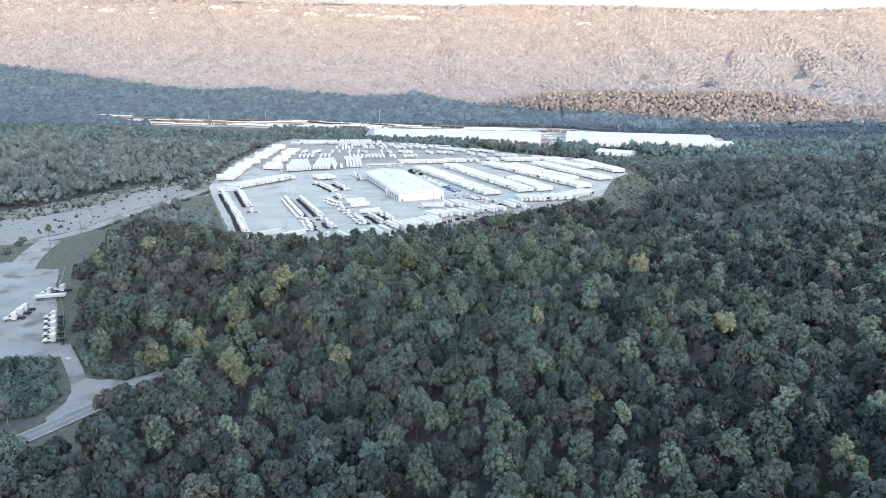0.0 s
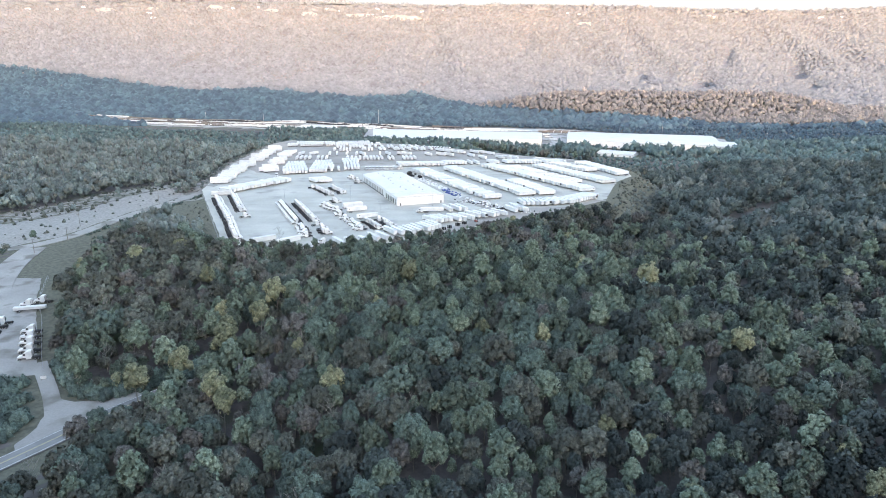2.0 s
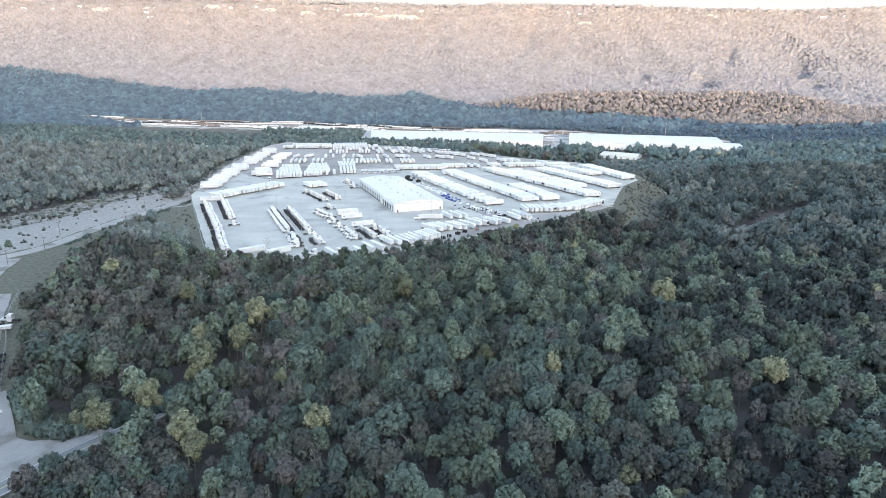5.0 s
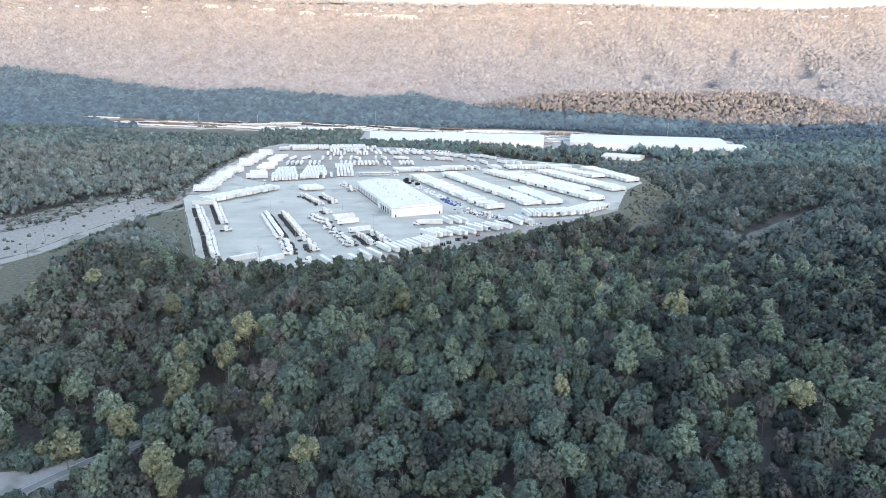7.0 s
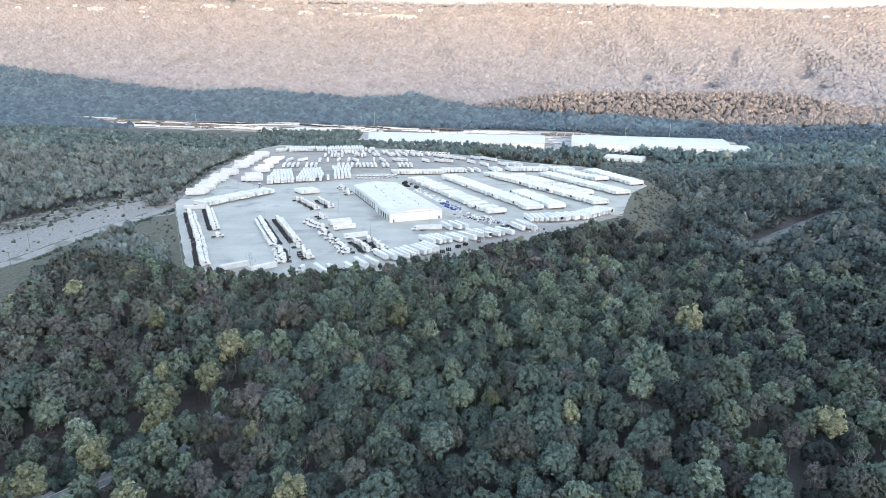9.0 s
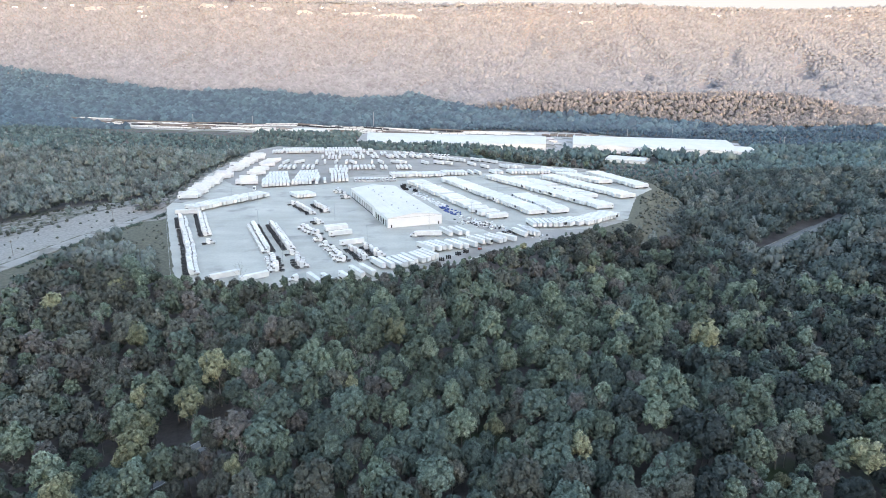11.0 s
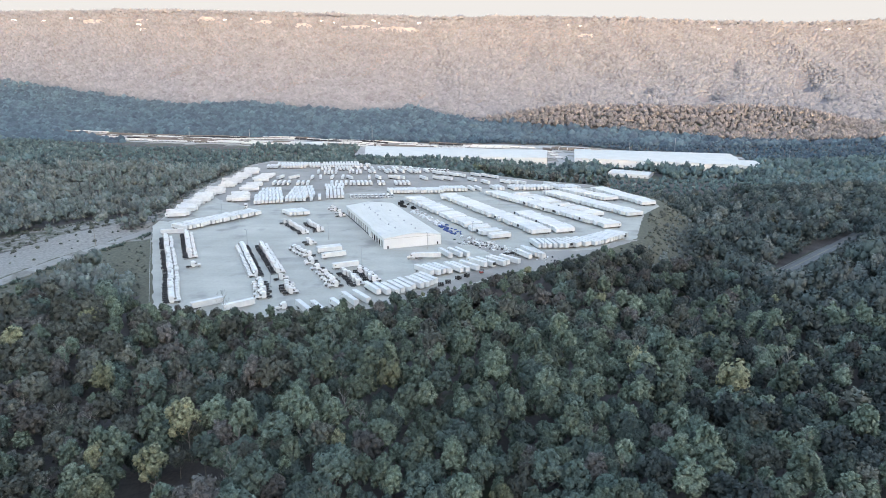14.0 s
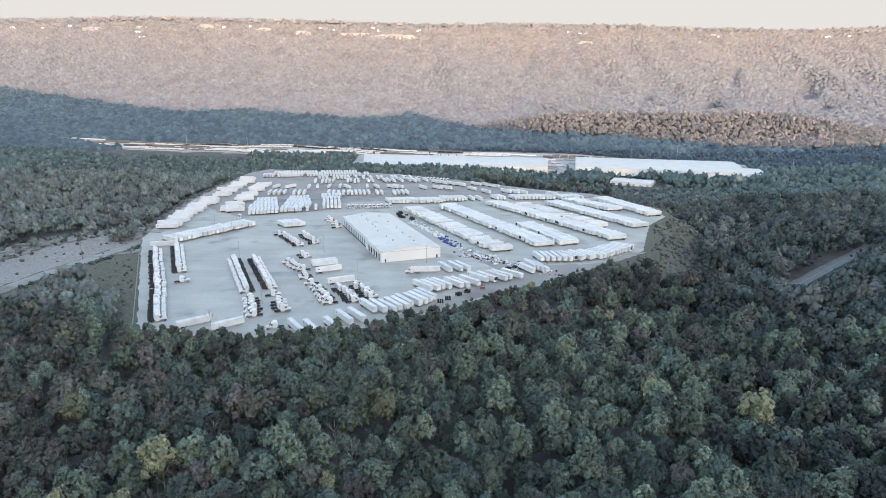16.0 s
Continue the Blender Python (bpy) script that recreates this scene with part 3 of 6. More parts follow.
def trailer(label, reefer=False, mark=False):
    """A 16 m box trailer; x is forward, the ground at z = 0."""
    top = new("semi_trailer")
    tagged(top, label, "trailer", "parked trailers")
    body = Form()
    body.box(-8.05, 8.05, -1.29, 1.29, 1.15, 4.08, 0.09)
    for i in range(-3, 4):
        for s in (-1, 1):
            body.box(i * 2.3 - 0.04, i * 2.3 + 0.04, s * 1.29 - 0.012, s * 1.29 + 0.012, 1.3, 3.95)
    body = part("box_body", body, PANEL, top)
    door = Form()
    for s in (-1, 1):
        door.box(-8.11, -8.052, min(s * 0.03, s * 1.2), max(s * 0.03, s * 1.2), 1.25, 3.95, 0.04)
        door.tube((-8.13, s * 0.35, 1.3), (-8.13, s * 0.35, 3.9), 0.025, 0.025, 4)
    part("rear_door", door, PANEL, top)
    under = Form()
    for s in (-0.5, 0.5):
        under.box(-7.9, 7.5, s - 0.08, s + 0.08, 0.92, 1.15)
    under.box(-7.0, -3.6, -0.6, 0.6, 0.62, 0.92)
    under.box(-8.05, -7.95, -1.15, 1.15, 0.45, 0.56)
    for s in (-0.7, 0.7):
        under.box(-8.03, -7.97, s - 0.05, s + 0.05, 0.56, 1.15)
    part("chassis", under, STEEL, top)
    leg = Form()
    for s in (-0.75, 0.75):
        leg.box(4.35, 4.5, s - 0.07, s + 0.07, 0.12, 1.15)
        leg.box(4.25, 4.6, s - 0.14, s + 0.14, 0.0, 0.12)
    leg.tube((4.42, -0.75, 0.5), (4.42, 0.75, 0.5), 0.04, 0.04, 4)
    part("landing_gear", leg, GREY, top)
    for x in (-6.2, -4.95):
        for s in (-0.96, 0.96):
            part("wheel", WHEEL, None, top, m=pose(x, s, 0.5))
    if reefer:
        unit = Form().box(8.052, 8.5, -1.0, 1.0, 2.2, 3.9, 0.12)
        unit.box(8.5, 8.53, -0.8, 0.8, 2.4, 3.3)
        part("cooling_unit", unit, STEEL, top, "dark cooling unit on the front wall")
    if mark:
        for s in (-1, 1):
            part("side_mark", Form().box(-6.9, -6.1, s * 1.3 - 0.015, s * 1.3 + 0.015, 2.6, 3.2), STEEL, top, "small dark plain mark")
    return top


def tractor(label, sleeper=True):
    """A lorry tractor; x is forward, the ground at z = 0."""
    top = new("truck_tractor")
    tagged(top, label, "truck", "parked truck tractors")
    back = -1.75 if sleeper else -0.35
    cab = Form()
    cab.prism([(back, 1.15), (1.65, 1.15), (1.65, 1.95), (0.95, 3.05), (0.5, 3.25), (-0.15, 3.9 if sleeper else 3.35), (back + 0.15, 3.95 if sleeper else 3.35), (back, 3.8 if sleeper else 3.2)], "y", -1.2, 1.2)
    cab.prism([(back - 0.35, 1.2), (back, 1.2), (back, 3.85 if sleeper else 3.2), (back - 0.3, 3.7 if sleeper else 3.1)], "y", -1.22, -1.1)
    cab.prism([(back - 0.35, 1.2), (back, 1.2), (back, 3.85 if sleeper else 3.2), (back - 0.3, 3.7 if sleeper else 3.1)], "y", 1.1, 1.22)
    for s in (-1, 1):
        cab.box(-1.6, 0.2, min(s * 0.95, s * 1.22), max(s * 0.95, s * 1.22), 0.42, 1.1, 0.1)
        cab.box(1.18, 1.3, min(s * 1.28, s * 1.45), max(s * 1.28, s * 1.45), 2.1, 2.8)
    cab = part("cab", cab, WHITE, top)
    hood = Form()
    hood.prism([(1.65, 0.95), (3.35, 0.95), (3.55, 1.2), (3.5, 1.65), (3.2, 1.82), (1.65, 2.02)], "y", -0.78, 0.78)
    for s in (-1, 1):
        hood.prism([(1.75, 1.15), (1.95, 1.3), (3.0, 1.35), (3.45, 1.0), (3.5, 0.62), (3.62, 0.62), (3.6, 1.3), (3.2, 1.62), (1.7, 1.6)], "y", min(s * 0.75, s * 1.18), max(s * 0.75, s * 1.18))
    hood.box(3.5, 3.72, -1.2, 1.2, 0.42, 0.8, 0.08)
    part("hood", hood, WHITE, top)
    wind = Form().prism([(1.66, 2.05), (1.69, 2.05), (1.02, 3.03), (0.99, 3.03)], "y", -1.02, 1.02)
    part("windshield", wind, GLASS, cab, "dark glass windshield")
    for s in (-1, 1):
        side = Form().prism([(0.35, 2.1), (1.4, 2.1), (0.95, 2.9), (0.35, 2.95)], "y", min(s * 1.195, s * 1.215), max(s * 1.195, s * 1.215))
        part("side_window", side, GLASS, cab, "dark side window")
    frame_part = Form()
    for s in (-0.43, 0.43):
        frame_part.box(-5.1, 3.3, s - 0.06, s + 0.06, 0.72, 1.02)
    frame_part.box(-4.3, -3.3, -0.55, 0.55, 1.02, 1.22, 0.06)
    frame_part.box(-4.8, -1.8, -0.75, 0.75, 0.5, 0.72)
    frame_part.box(-2.9, -2.2, -1.1, 1.1, 0.55, 1.0)
    frame_part.box(3.56, 3.6, -0.55, 0.55, 0.95, 1.6)
    for s in (-1, 1):
        frame_part.tube((back - 0.2, s * 0.9, 0.8), (back - 0.2, s * 0.9, 3.2), 0.09, 0.09, 5)
    part("chassis", frame_part, STEEL, top)
    for x in (-4.4, -3.1):
        for s in (-0.92, 0.92):
            part("wheel", WHEEL, None, top, m=pose(x, s, 0.5))
    for s in (-1.02, 1.02):
        part("wheel", WHEEL, None, top, m=pose(2.55, s, 0.5) @ Matrix.Diagonal((1, 0.6, 1, 1)))
    return top


def baked(top):
    """Points, triangles, material numbers and materials of a thing with its parts, about its base."""
    pts, tris, index, mats, n = [], [], [], [], 0
    for o in top.children_recursive:
        o.data.calc_loop_triangles()
        m = np.array(o.matrix_basis)
        v = np.array([q.co for q in o.data.vertices])
        pts.append(v @ m[:3, :3].T + m[:3, 3])
        tris += [[i + n for i in t.vertices] for t in o.data.loop_triangles]
        for t in o.data.loop_triangles:
            q = o.data.materials[t.material_index]
            if q not in mats:
                mats.append(q)
            index.append(mats.index(q))
        n += len(v)
    return np.vstack(pts), np.array(tris), np.array(index), mats


def scattered(name, model, places, label, category, normals=None):
    """Many far repeats joined into one mesh."""
    pts, tris, index, mats = model
    mm = np.array([np.array(m) for m in places])
    v = np.einsum("nij,pj->npi", mm[:, :3, :3], pts) + mm[:, None, :3, 3]
    f = tris[None] + (np.arange(len(mm)) * len(pts))[:, None, None]
    if normals is not None:
        normals = np.einsum("nij,pj->npi", mm[:, :3, :3], normals).reshape(-1, 3)
        normals = normals / np.linalg.norm(normals, axis=1)[:, None]
    tone = np.repeat((np.arange(len(mm)) * 0.618) % 1, len(pts)) if normals is not None else None
    me = sheet(name, v.reshape(-1, 3), f.reshape(-1, 3), mats, np.tile(index, len(mm)), normals=normals, tone=tone)
    return tagged(new(name, me), label, category, kind="stuff")


rnd = random.Random(5)
TURN = 22.0
U, W = Vector((math.cos(radians(TURN)), math.sin(radians(TURN)))), Vector((-math.sin(radians(TURN)), math.cos(radians(TURN))))
TRAILERS, TRACTORS = [], []


def line_up(store, a, b, heading, pitch=3.3, miss=0.0, off=0.0, wander=0.75, fixed=0):
    """A row from a to b; off moves each one along its own heading."""
    a, b = Vector(a), Vector(b)
    n = fixed or max(1, round((b - a).length / pitch) + 1)
    for i in range(n):
        if rnd.random() < miss:
            continue
        p = a.lerp(b, i / max(1, n - 1))
        h = heading + rnd.gauss(0, 0.8)
        d = off + rnd.gauss(0, wander)
        store.append((p.x + d * math.cos(radians(h)), p.y + d * math.sin(radians(h)), h))


E_, N_ = TURN, TURN + 90
tr, tk = TRAILERS, TRACTORS
# long rows on the east side, noses to the south-west
line_up(tr, (31.4, 554), (-37, 699), E_ + 180, 3.5, 0.06, -8)
line_up(tr, (64, 569), (-7, 718), E_ + 180, 3.4, 0.02, -8)
line_up(tr, (84, 574), (58, 634), E_ + 180, 3.4, 0.05, -8)
line_up(tr, (123, 590), (40, 731), E_ + 180, 3.4, 0.02, -8)
line_up(tr, (119, 631), (66, 722), E_ + 180, 3.6, 0.18, -8)
line_up(tr, (152, 633), (95, 737), E_ + 180, 3.4, 0.02, -8)
line_up(tr, (149, 703), (116, 747), E_ + 180, 3.4, 0.1, -8)
line_up(tr, (180, 677), (149, 756), E_ + 180, 3.4, 0.02, -8)
line_up(tr, (64, 529), (79, 530), -78, 3.4, 0, -8)
line_up(tr, (83.5, 529.5), (107, 538), -62, 3.5, 0, -8)
line_up(tr, (110, 540), (133, 562), -40, 3.5, 0, -8)
line_up(tr, (53, 757), (139, 762), -70, 3.6, 0.12, -7)
line_up(tr, (-53, 735), (-3, 740), -72, 3.4, 0.04, -7)
line_up(tr, (-4, 748), (36, 752), -72, 3.6, 0.15, -7)
# the west edge and the rows behind it
line_up(tr, (-228, 622), (-234, 662), 8, 5.0, 0, 8, 2.4)
line_up(tr, (-234, 668), (-237, 735), 8, 6.0, 0.06, 8, 2.8)
line_up(tr, (-238, 742), (-241, 890), 8, 8.4, 0.06, 8, 3.0)
line_up(tr, (-194, 576), (-155, 633), -35, 3.4, 0, -8)
tr += [(-200, 566, 8)]
line_up(tr, (-199, 688), (-206, 722), 20, 4.8, 0, 8, 2.0)
line_up(tr, (-205, 742), (-209, 778), 20, 5.2, 0, 8, 2.0)
line_up(tr, (-210, 800), (-213, 842), 20, 6.0, 0, 8, 2.0)
for k, (w, v, u) in enumerate(((25, 25, 14), (22, 22, 14), (18.5, 19, 14), (15.5, 16, 17))):
    for cx, cy, wide, h, rise in ((-162, 679.5, w, -79, 0.3), (-133.5, 691, v, -81, 0.22), (-104, 706, u, -80, 0.2)):
        x, y = cx - 3.2 * k, cy + 17.6 * k
        line_up(tr, (x - wide / 2, y - rise * wide / 2), (x + wide / 2, y + rise * wide / 2), h, 3.2, 0.02, -8, 0.5)
line_up(tr, (-117, 697), (-117, 697), -80, fixed=1, off=-8)
line_up(tr, (-127, 627), (-114, 633), -54, 3.0, 0, -8, 0.2)
# by the workshop
tr += [(-77.5, 522.4, 25), (-76, 518.6, 26.8), (-71.3, 505.6, 27.5), (-60.2, 483.1, 25.5)]
tr += [(-10.5, 505.2, 4)]
tk += [(-20.6, 504.5, 184)]
line_up(tr, (3.6, 504), (3.6, 504), -64, fixed=1, off=-8)
line_up(tr, (11.2, 504.5), (15.2, 506.6), -59, 3.6, 0, -8)
line_up(tr, (-6.9, 466.6), (4, 470.2), -50, 3.6, 0, -8, 0.9)
line_up(tr, (9.8, 473), (14.4, 472.4), -53, 3.7, 0, -8)
tr.append((14.8, 483.0, -50))
line_up(tr, (-34.4, 431.6), (-30, 432.6), -57, 4.2, 0, -8)
line_up(tr, (-25.2, 432.6), (-16.4, 440.0), -55, 3.4, 0, -8, 0.9)
line_up(tr, (-12.3, 442.8), (-4.8, 451.6), -53, 3.6, 0, -8, 1.0)
line_up(tr, (25, 483.8), (29.4, 485), -50, 3.6, 0, -8, 0.8)
line_up(tr, (36, 487), (39.5, 489.3), -48, 3.4, 0, -8)
line_up(tr, (46.6, 491), (46.6, 491), -48, fixed=1, off=-8)
line_up(tr, (54.6, 502.4), (54.6, 502.4), -62, fixed=1, off=-8)
line_up(tr, (57.4, 509), (63.6, 503.6), -70, 3.0, 0, -8, 0.6)
tr += [(-69.8, 409.6, -57), (-62.2, 408.4, -58), (-53, 412.4, -56), (-48.8, 422.2, -57), (-43.3, 425.6, -55)]
tk.append((-81, 412, 202))
tr += [(-119.6, 415.2, 38), (-103.0, 412.8, 40)]
# scattered far trailers
for x, y, h in ((36, 852, -50), (48, 846, -50), (55, 838, -48), (66, 802, -55), (74, 800, -55), (82, 797, -55), (112, 786, -50), (30, 818, -60), (44, 800, -62),
                (-10, 868, -55), (-2, 862, -55), (10, 853, -52), (18, 848, -52)):
    tr.append((x, y, h))
line_up(tr, (-222, 905), (-96, 922), -80, 3.5, 0.08, -8)
line_up(tr, (-214, 928), (-110, 940), -80, 3.6, 0.1, -6)
line_up(tr, (-182, 779), (-100, 780), -84, 5.2, 0.22, -8, 0.6)
line_up(tr, (-96, 781), (-38, 783), -78, 4.6, 0.2, -8, 0.8)
for x, y, h in ((-186, 826, -100), (-171, 828, -118), (-150, 826, -84), (-141, 828, -80), (-128, 829, -88), (-116, 829, -86), (-108, 827, -60), (-86, 829, -84), (-76, 830, -66), (-58, 830, -40), (-52, 831, -42), (-24, 826, -60), (-8, 826, -48), (2, 824, -46)):
    tr.append((x, y, h))
line_up(tr, (-150, 858), (-96, 862), -82, 4.2, 0.3, -8, 2.0)
line_up(tr, (-88, 866), (-20, 872), -72, 4.8, 0.3, -8, 2.0)
line_up(tr, (-150, 888), (-40, 894), -76, 4.4, 0.35, -8, 1.5)
# tractors, packed side by side
line_up(tk, (-139.5, 421), (-160, 468), E_, 3.15, 0.02, 0, 0.25)
line_up(tk, (-162, 473), (-199, 553), E_, 3.15, 0.02, 0, 0.25)
line_up(tk, (-162, 503), (-189, 565), E_, 3.15, 0, 0, 0.25)
tk.append((-152.5, 484, E_))
line_up(tk, (-110, 465), (-139, 531), E_ + 180, 3.1, 0, 0, 0.2)
line_up(tk, (-98, 472), (-125, 533), E_, 3.15, 0, 0, 0.2)
tk.append((-93, 460, E_))
line_up(tk, (-95.2, 428), (-105, 452), E_ + 180, 4.4)
line_up(tk, (-82, 435.5), (-87, 449), E_, 4.2)
line_up(tk, (-124, 603), (-102, 569), E_ - 5, 4.6)
line_up(tk, (-107, 603), (-93, 576), E_ - 5, 4.2)
tk += [(-92, 538, E_), (-95, 544, E_)]
line_up(tk, (-101.5, 524), (-89.5, 507.5), E_ + 180, 4.0)
tk += [(-84.5, 495, E_ + 180), (-83, 491, E_ + 180), (-77.5, 480, E_ + 180), (-73, 472, E_ + 180), (-70.5, 468, E_ + 180)]
line_up(tk, (-67.5, 461), (-61, 447), E_ + 180, 3.6)
line_up(tk, (-58.7, 472), (-48, 450), E_, 3.5)
line_up(tk, (-49.8, 477), (-40, 456.5), E_, 3.5)
tk += [(-99, 659, 190), (-96, 652, 195), (-90, 640, 190), (-86, 629, E_)]
line_up(tk, (-89, 711), (-51, 717), -70, 3.9)
line_up(tk, (-52, 905), (4, 882), -75, 4.4, 0.35)
tk += [(-176, 664, -80)]
# the small yard by the woods
tk += [(-208, 309, 185), (-204, 314, 185), (-206, 286, 200), (-205, 281, 200), (-204, 275, 200), (-186.5, 277, 195), (-183, 271, 195), (-179.5, 265, 195), (-176, 259, 195), (-172.5, 253, 195)]
SMALL_FLATBED = (-203, 303, 15)


def ground_z(x, y):
    return 0.15 if from_edge(np.array(x), np.array(y), LOT) < 0 else float(height(x, y)) + 0.27


def settled(entry):
    x, y, h = entry
    return pose(x, y, ground_z(x, y), 0, 0, h)


def nearness(entry):
    return math.hypot(entry[0], entry[1] - 100)


plain = trailer("white box trailer standing in a row on the truck park")
cooled = trailer("white refrigerated trailer with a dark cooling unit", reefer=True)
marked = trailer("white box trailer with a small dark mark", mark=True)
TRAILERS.sort(key=nearness)
models = [plain, cooled, marked]
first = {}
for n, e in enumerate(TRAILERS[:265]):
    which = 0 if rnd.random() < 0.55 else (1 if e[0] > 25 and rnd.random() < 0.3 else 2)
    if which in first:
        copy_thing(models[which], settled(e))
    else:
        first[which] = True
        models[which].matrix_basis = settled(e)
simple = new("semi_trailer")
part("box_body", Form().box(-8.05, 8.05, -1.29, 1.29, 1.15, 4.08, 0.09), PANEL, simple)
part("chassis", Form().box(-7.2, -3.8, -1.2, 1.2, 0.0, 1.14).box(4.3, 4.6, -0.8, 0.8, 0.0, 1.14).box(-7.9, 7.5, -0.5, 0.5, 0.92, 1.14), STEEL, simple)
far_model = baked(simple)
for o in list(simple.children) + [simple]:
    bpy.data.objects.remove(o)
scattered("far_trailers", far_model, [settled(e) for e in TRAILERS[265:]], "rows of white box trailers at the far end", "trailers")
big = tractor("white truck tractor with a sleeper cab and black chassis")
day = tractor("white truck tractor with a short day cab", sleeper=False)
TRACTORS.sort(key=nearness)
first = set()
for n, e in enumerate(TRACTORS[:172]):
    model = day if rnd.random() < 0.12 else big
    if model in first:
        copy_thing(model, settled(e))
    else:
        first.add(model)
        model.matrix_basis = settled(e)
scattered("far_trucks", baked(big), [settled(e) for e in TRACTORS[172:]], "white truck tractors parked in loose far rows", "trucks")

# a flat white trailer in the small yard
flat = new("flatbed_trailer")
tagged(flat, "low white flatbed trailer in the gravel yard", "trailer")
part("deck", Form().box(-7, 7, -1.25, 1.25, 1.2, 2.6, 0.1), PANEL, flat)
part("chassis", Form().box(-6.8, 6.0, -0.5, 0.5, 0.7, 1.2), STEEL, flat)
for x in (-5.6, -4.4):
    for s in (-0.96, 0.96):
        part("wheel", WHEEL, None, flat, m=pose(x, s, 0.5))
part("landing_gear", Form().box(4, 4.2, -0.8, -0.66, 0, 1.2).box(4, 4.2, 0.66, 0.8, 0, 1.2), GREY, flat)
flat.matrix_basis = settled(SMALL_FLATBED)

# ---- workshop ----
def workshop():
    top = new("truck_workshop")
    tagged(top, "long white metal workshop with a low gable roof and truck bays", "building")
    L, B, EAVE, RISE, CUT = 119.0, 41.0, 7.0, 2.5, 37.0
    wall = Form()
    bays_near = [3.5 + 6.6 * i for i in range(5)]
    bays_far = [CUT + 4 + 5.9 * i for i in range(13)]
    spans, at = [], 0.0
    for b in bays_near + bays_far:
        spans.append((at, b))
        at = b + 4.2
    spans.append((at, L))
    for a, b in spans:
        wall.box(0 if a < CUT - 2 else 1.2, 0.4 if a < CUT - 2 else 1.6, a, b, 0, EAVE)
    for b in bays_near + bays_far:
        x = 0 if b < CUT - 2 else 1.2
        wall.box(x, x + 0.4, b, b + 4.2, 4.9, EAVE)
    wall.box(0, 1.6, CUT - 0.4, CUT, 0, EAVE)
    wall.prism([(0.4, 0), (B, 0), (B, EAVE), (B * 0.5, EAVE + RISE), (0.4, EAVE)], "y", 0.0, 0.4)
    wall.prism([(1.6, 0), (B, 0), (B, EAVE), (B * 0.5, EAVE + RISE), (1.6, EAVE)], "y", L - 0.4, L)
    wall.box(B - 0.4, B, 0.4, L - 0.4, 0, EAVE)
    part("wall", wall, CLAD, top)
    for b in bays_near + bays_far:
        x = 0.12 if b < CUT - 2 else 1.32
        shut = b > CUT or b < 5
        if shut:
            d = Form()
            for i in range(6):
                d.box(x, x + 0.1, b, b + 4.2, i * 0.82, i * 0.82 + 0.78)
            part("bay_door", d, SHUTTER, top, "closed grey sectional door")
        else:
            part("bay_door", Form().box(x, x + 0.1, b, b + 4.2, 3.9, 4.9), SHUTTER, top, "raised sectional door")
    # near-black slab: the shade inside the open bays is put into its colour
    floor_slab = Form().box(0.5, B - 0.5, 0.5, L - 0.5, 0.02, 0.1)
    part("floor_slab", floor_slab, DARK, top)
    for lo, hi, x0 in ((-0.4, CUT, -0.3), (CUT, L + 0.4, 0.9)):
        roof = Form()
        k = RISE / (B * 0.5)
        ze = EAVE + k * x0
        roof.prism([(x0, ze), (B * 0.5, EAVE + RISE), (B + 0.3, EAVE - k * 0.3), (B + 0.3, EAVE - k * 0.3 + 0.25), (B * 0.5, EAVE + RISE + 0.25), (x0, ze + 0.25)], "y", lo, hi)
        roof = part("roof", roof, ROOF, top)
        y = lo + 0.8
        while y < hi - 0.3:
            xa, za, xb, zb, xc, zc = x0, ze + 0.25, B * 0.5, EAVE + RISE + 0.25, B + 0.3, EAVE - k * 0.3 + 0.25
            part("roof_seam", Form().prism([(xa, za), (xb, zb), (xc, zc), (xc, zc + 0.07), (xb, zb + 0.07), (xa, za + 0.07)], "y", y, y + 0.09), ROOF, roof)
            y += 3.6
    for i, (x, y) in enumerate([(14, 20), (27, 14), (28, 26), (13, 33), (27, 40), (12, 52), (28, 58), (14, 66), (14, 74), (28, 80), (14, 88), (15, 96), (27, 102), (14, 108)]):
        k = RISE / (B * 0.5)
        z = EAVE + RISE - abs(x - B * 0.5) * k + 0.2
        vent = Form()
        vent.tube((x, y, z), (x, y, z + 0.7), 0.45, 0.45, 8)
        vent.tube((x, y, z + 0.7), (x, y, z + 1.0), 0.7, 0.25, 8)
        part("roof_vent", vent, GREY, roof)
    for x in (2.2, B - 3):
        part("door", Form().box(x, x + 1.0, -0.05, 0.02, 0, 2.1), STEEL, top, "small dark side door")
    gut = Form().box(0.2, B - 0.2, -0.12, -0.002, EAVE - 0.25, EAVE - 0.1)
    part("trim", gut, GREY, top)
    top.matrix_basis = pose(-40.9, 527.4, 0.15, 0, 0, 21.3)


workshop()


def light_pole(x, y, h=12.0):
    top = new("light_pole")
    tagged(top, "tall grey floodlight pole on the truck park", "light pole", "floodlight poles")
    part("base", Form().tube((0, 0, 0), (0, 0, 0.8), 0.35, 0.35, 8), PAVING, top)
    part("pole", Form().tube((0, 0, 0.8), (0, 0, h), 0.14, 0.08, 6), GREY, top)
    part("arm", Form().tube((-0.9, 0, h), (0.9, 0, h), 0.05, 0.05, 4), GREY, top)
    for s in (-0.9, 0.9):
        part("lamp_head", Form().box(s - 0.35, s + 0.35, -0.25, 0.25, h - 0.05, h + 0.15, 0.06), GREY, top)
    top.matrix_basis = pose(x, y, ground_z(x, y), 0, 0, TURN)


for x, y in ((-135, 533), (-83, 553), (-11.5, 527), (-51, 489), (-189, 640), (-165, 610), (-96, 447), (-20, 640), (20, 560), (46, 640), (100, 660), (26, 482), (66, 520)):
    light_pole(x, y)


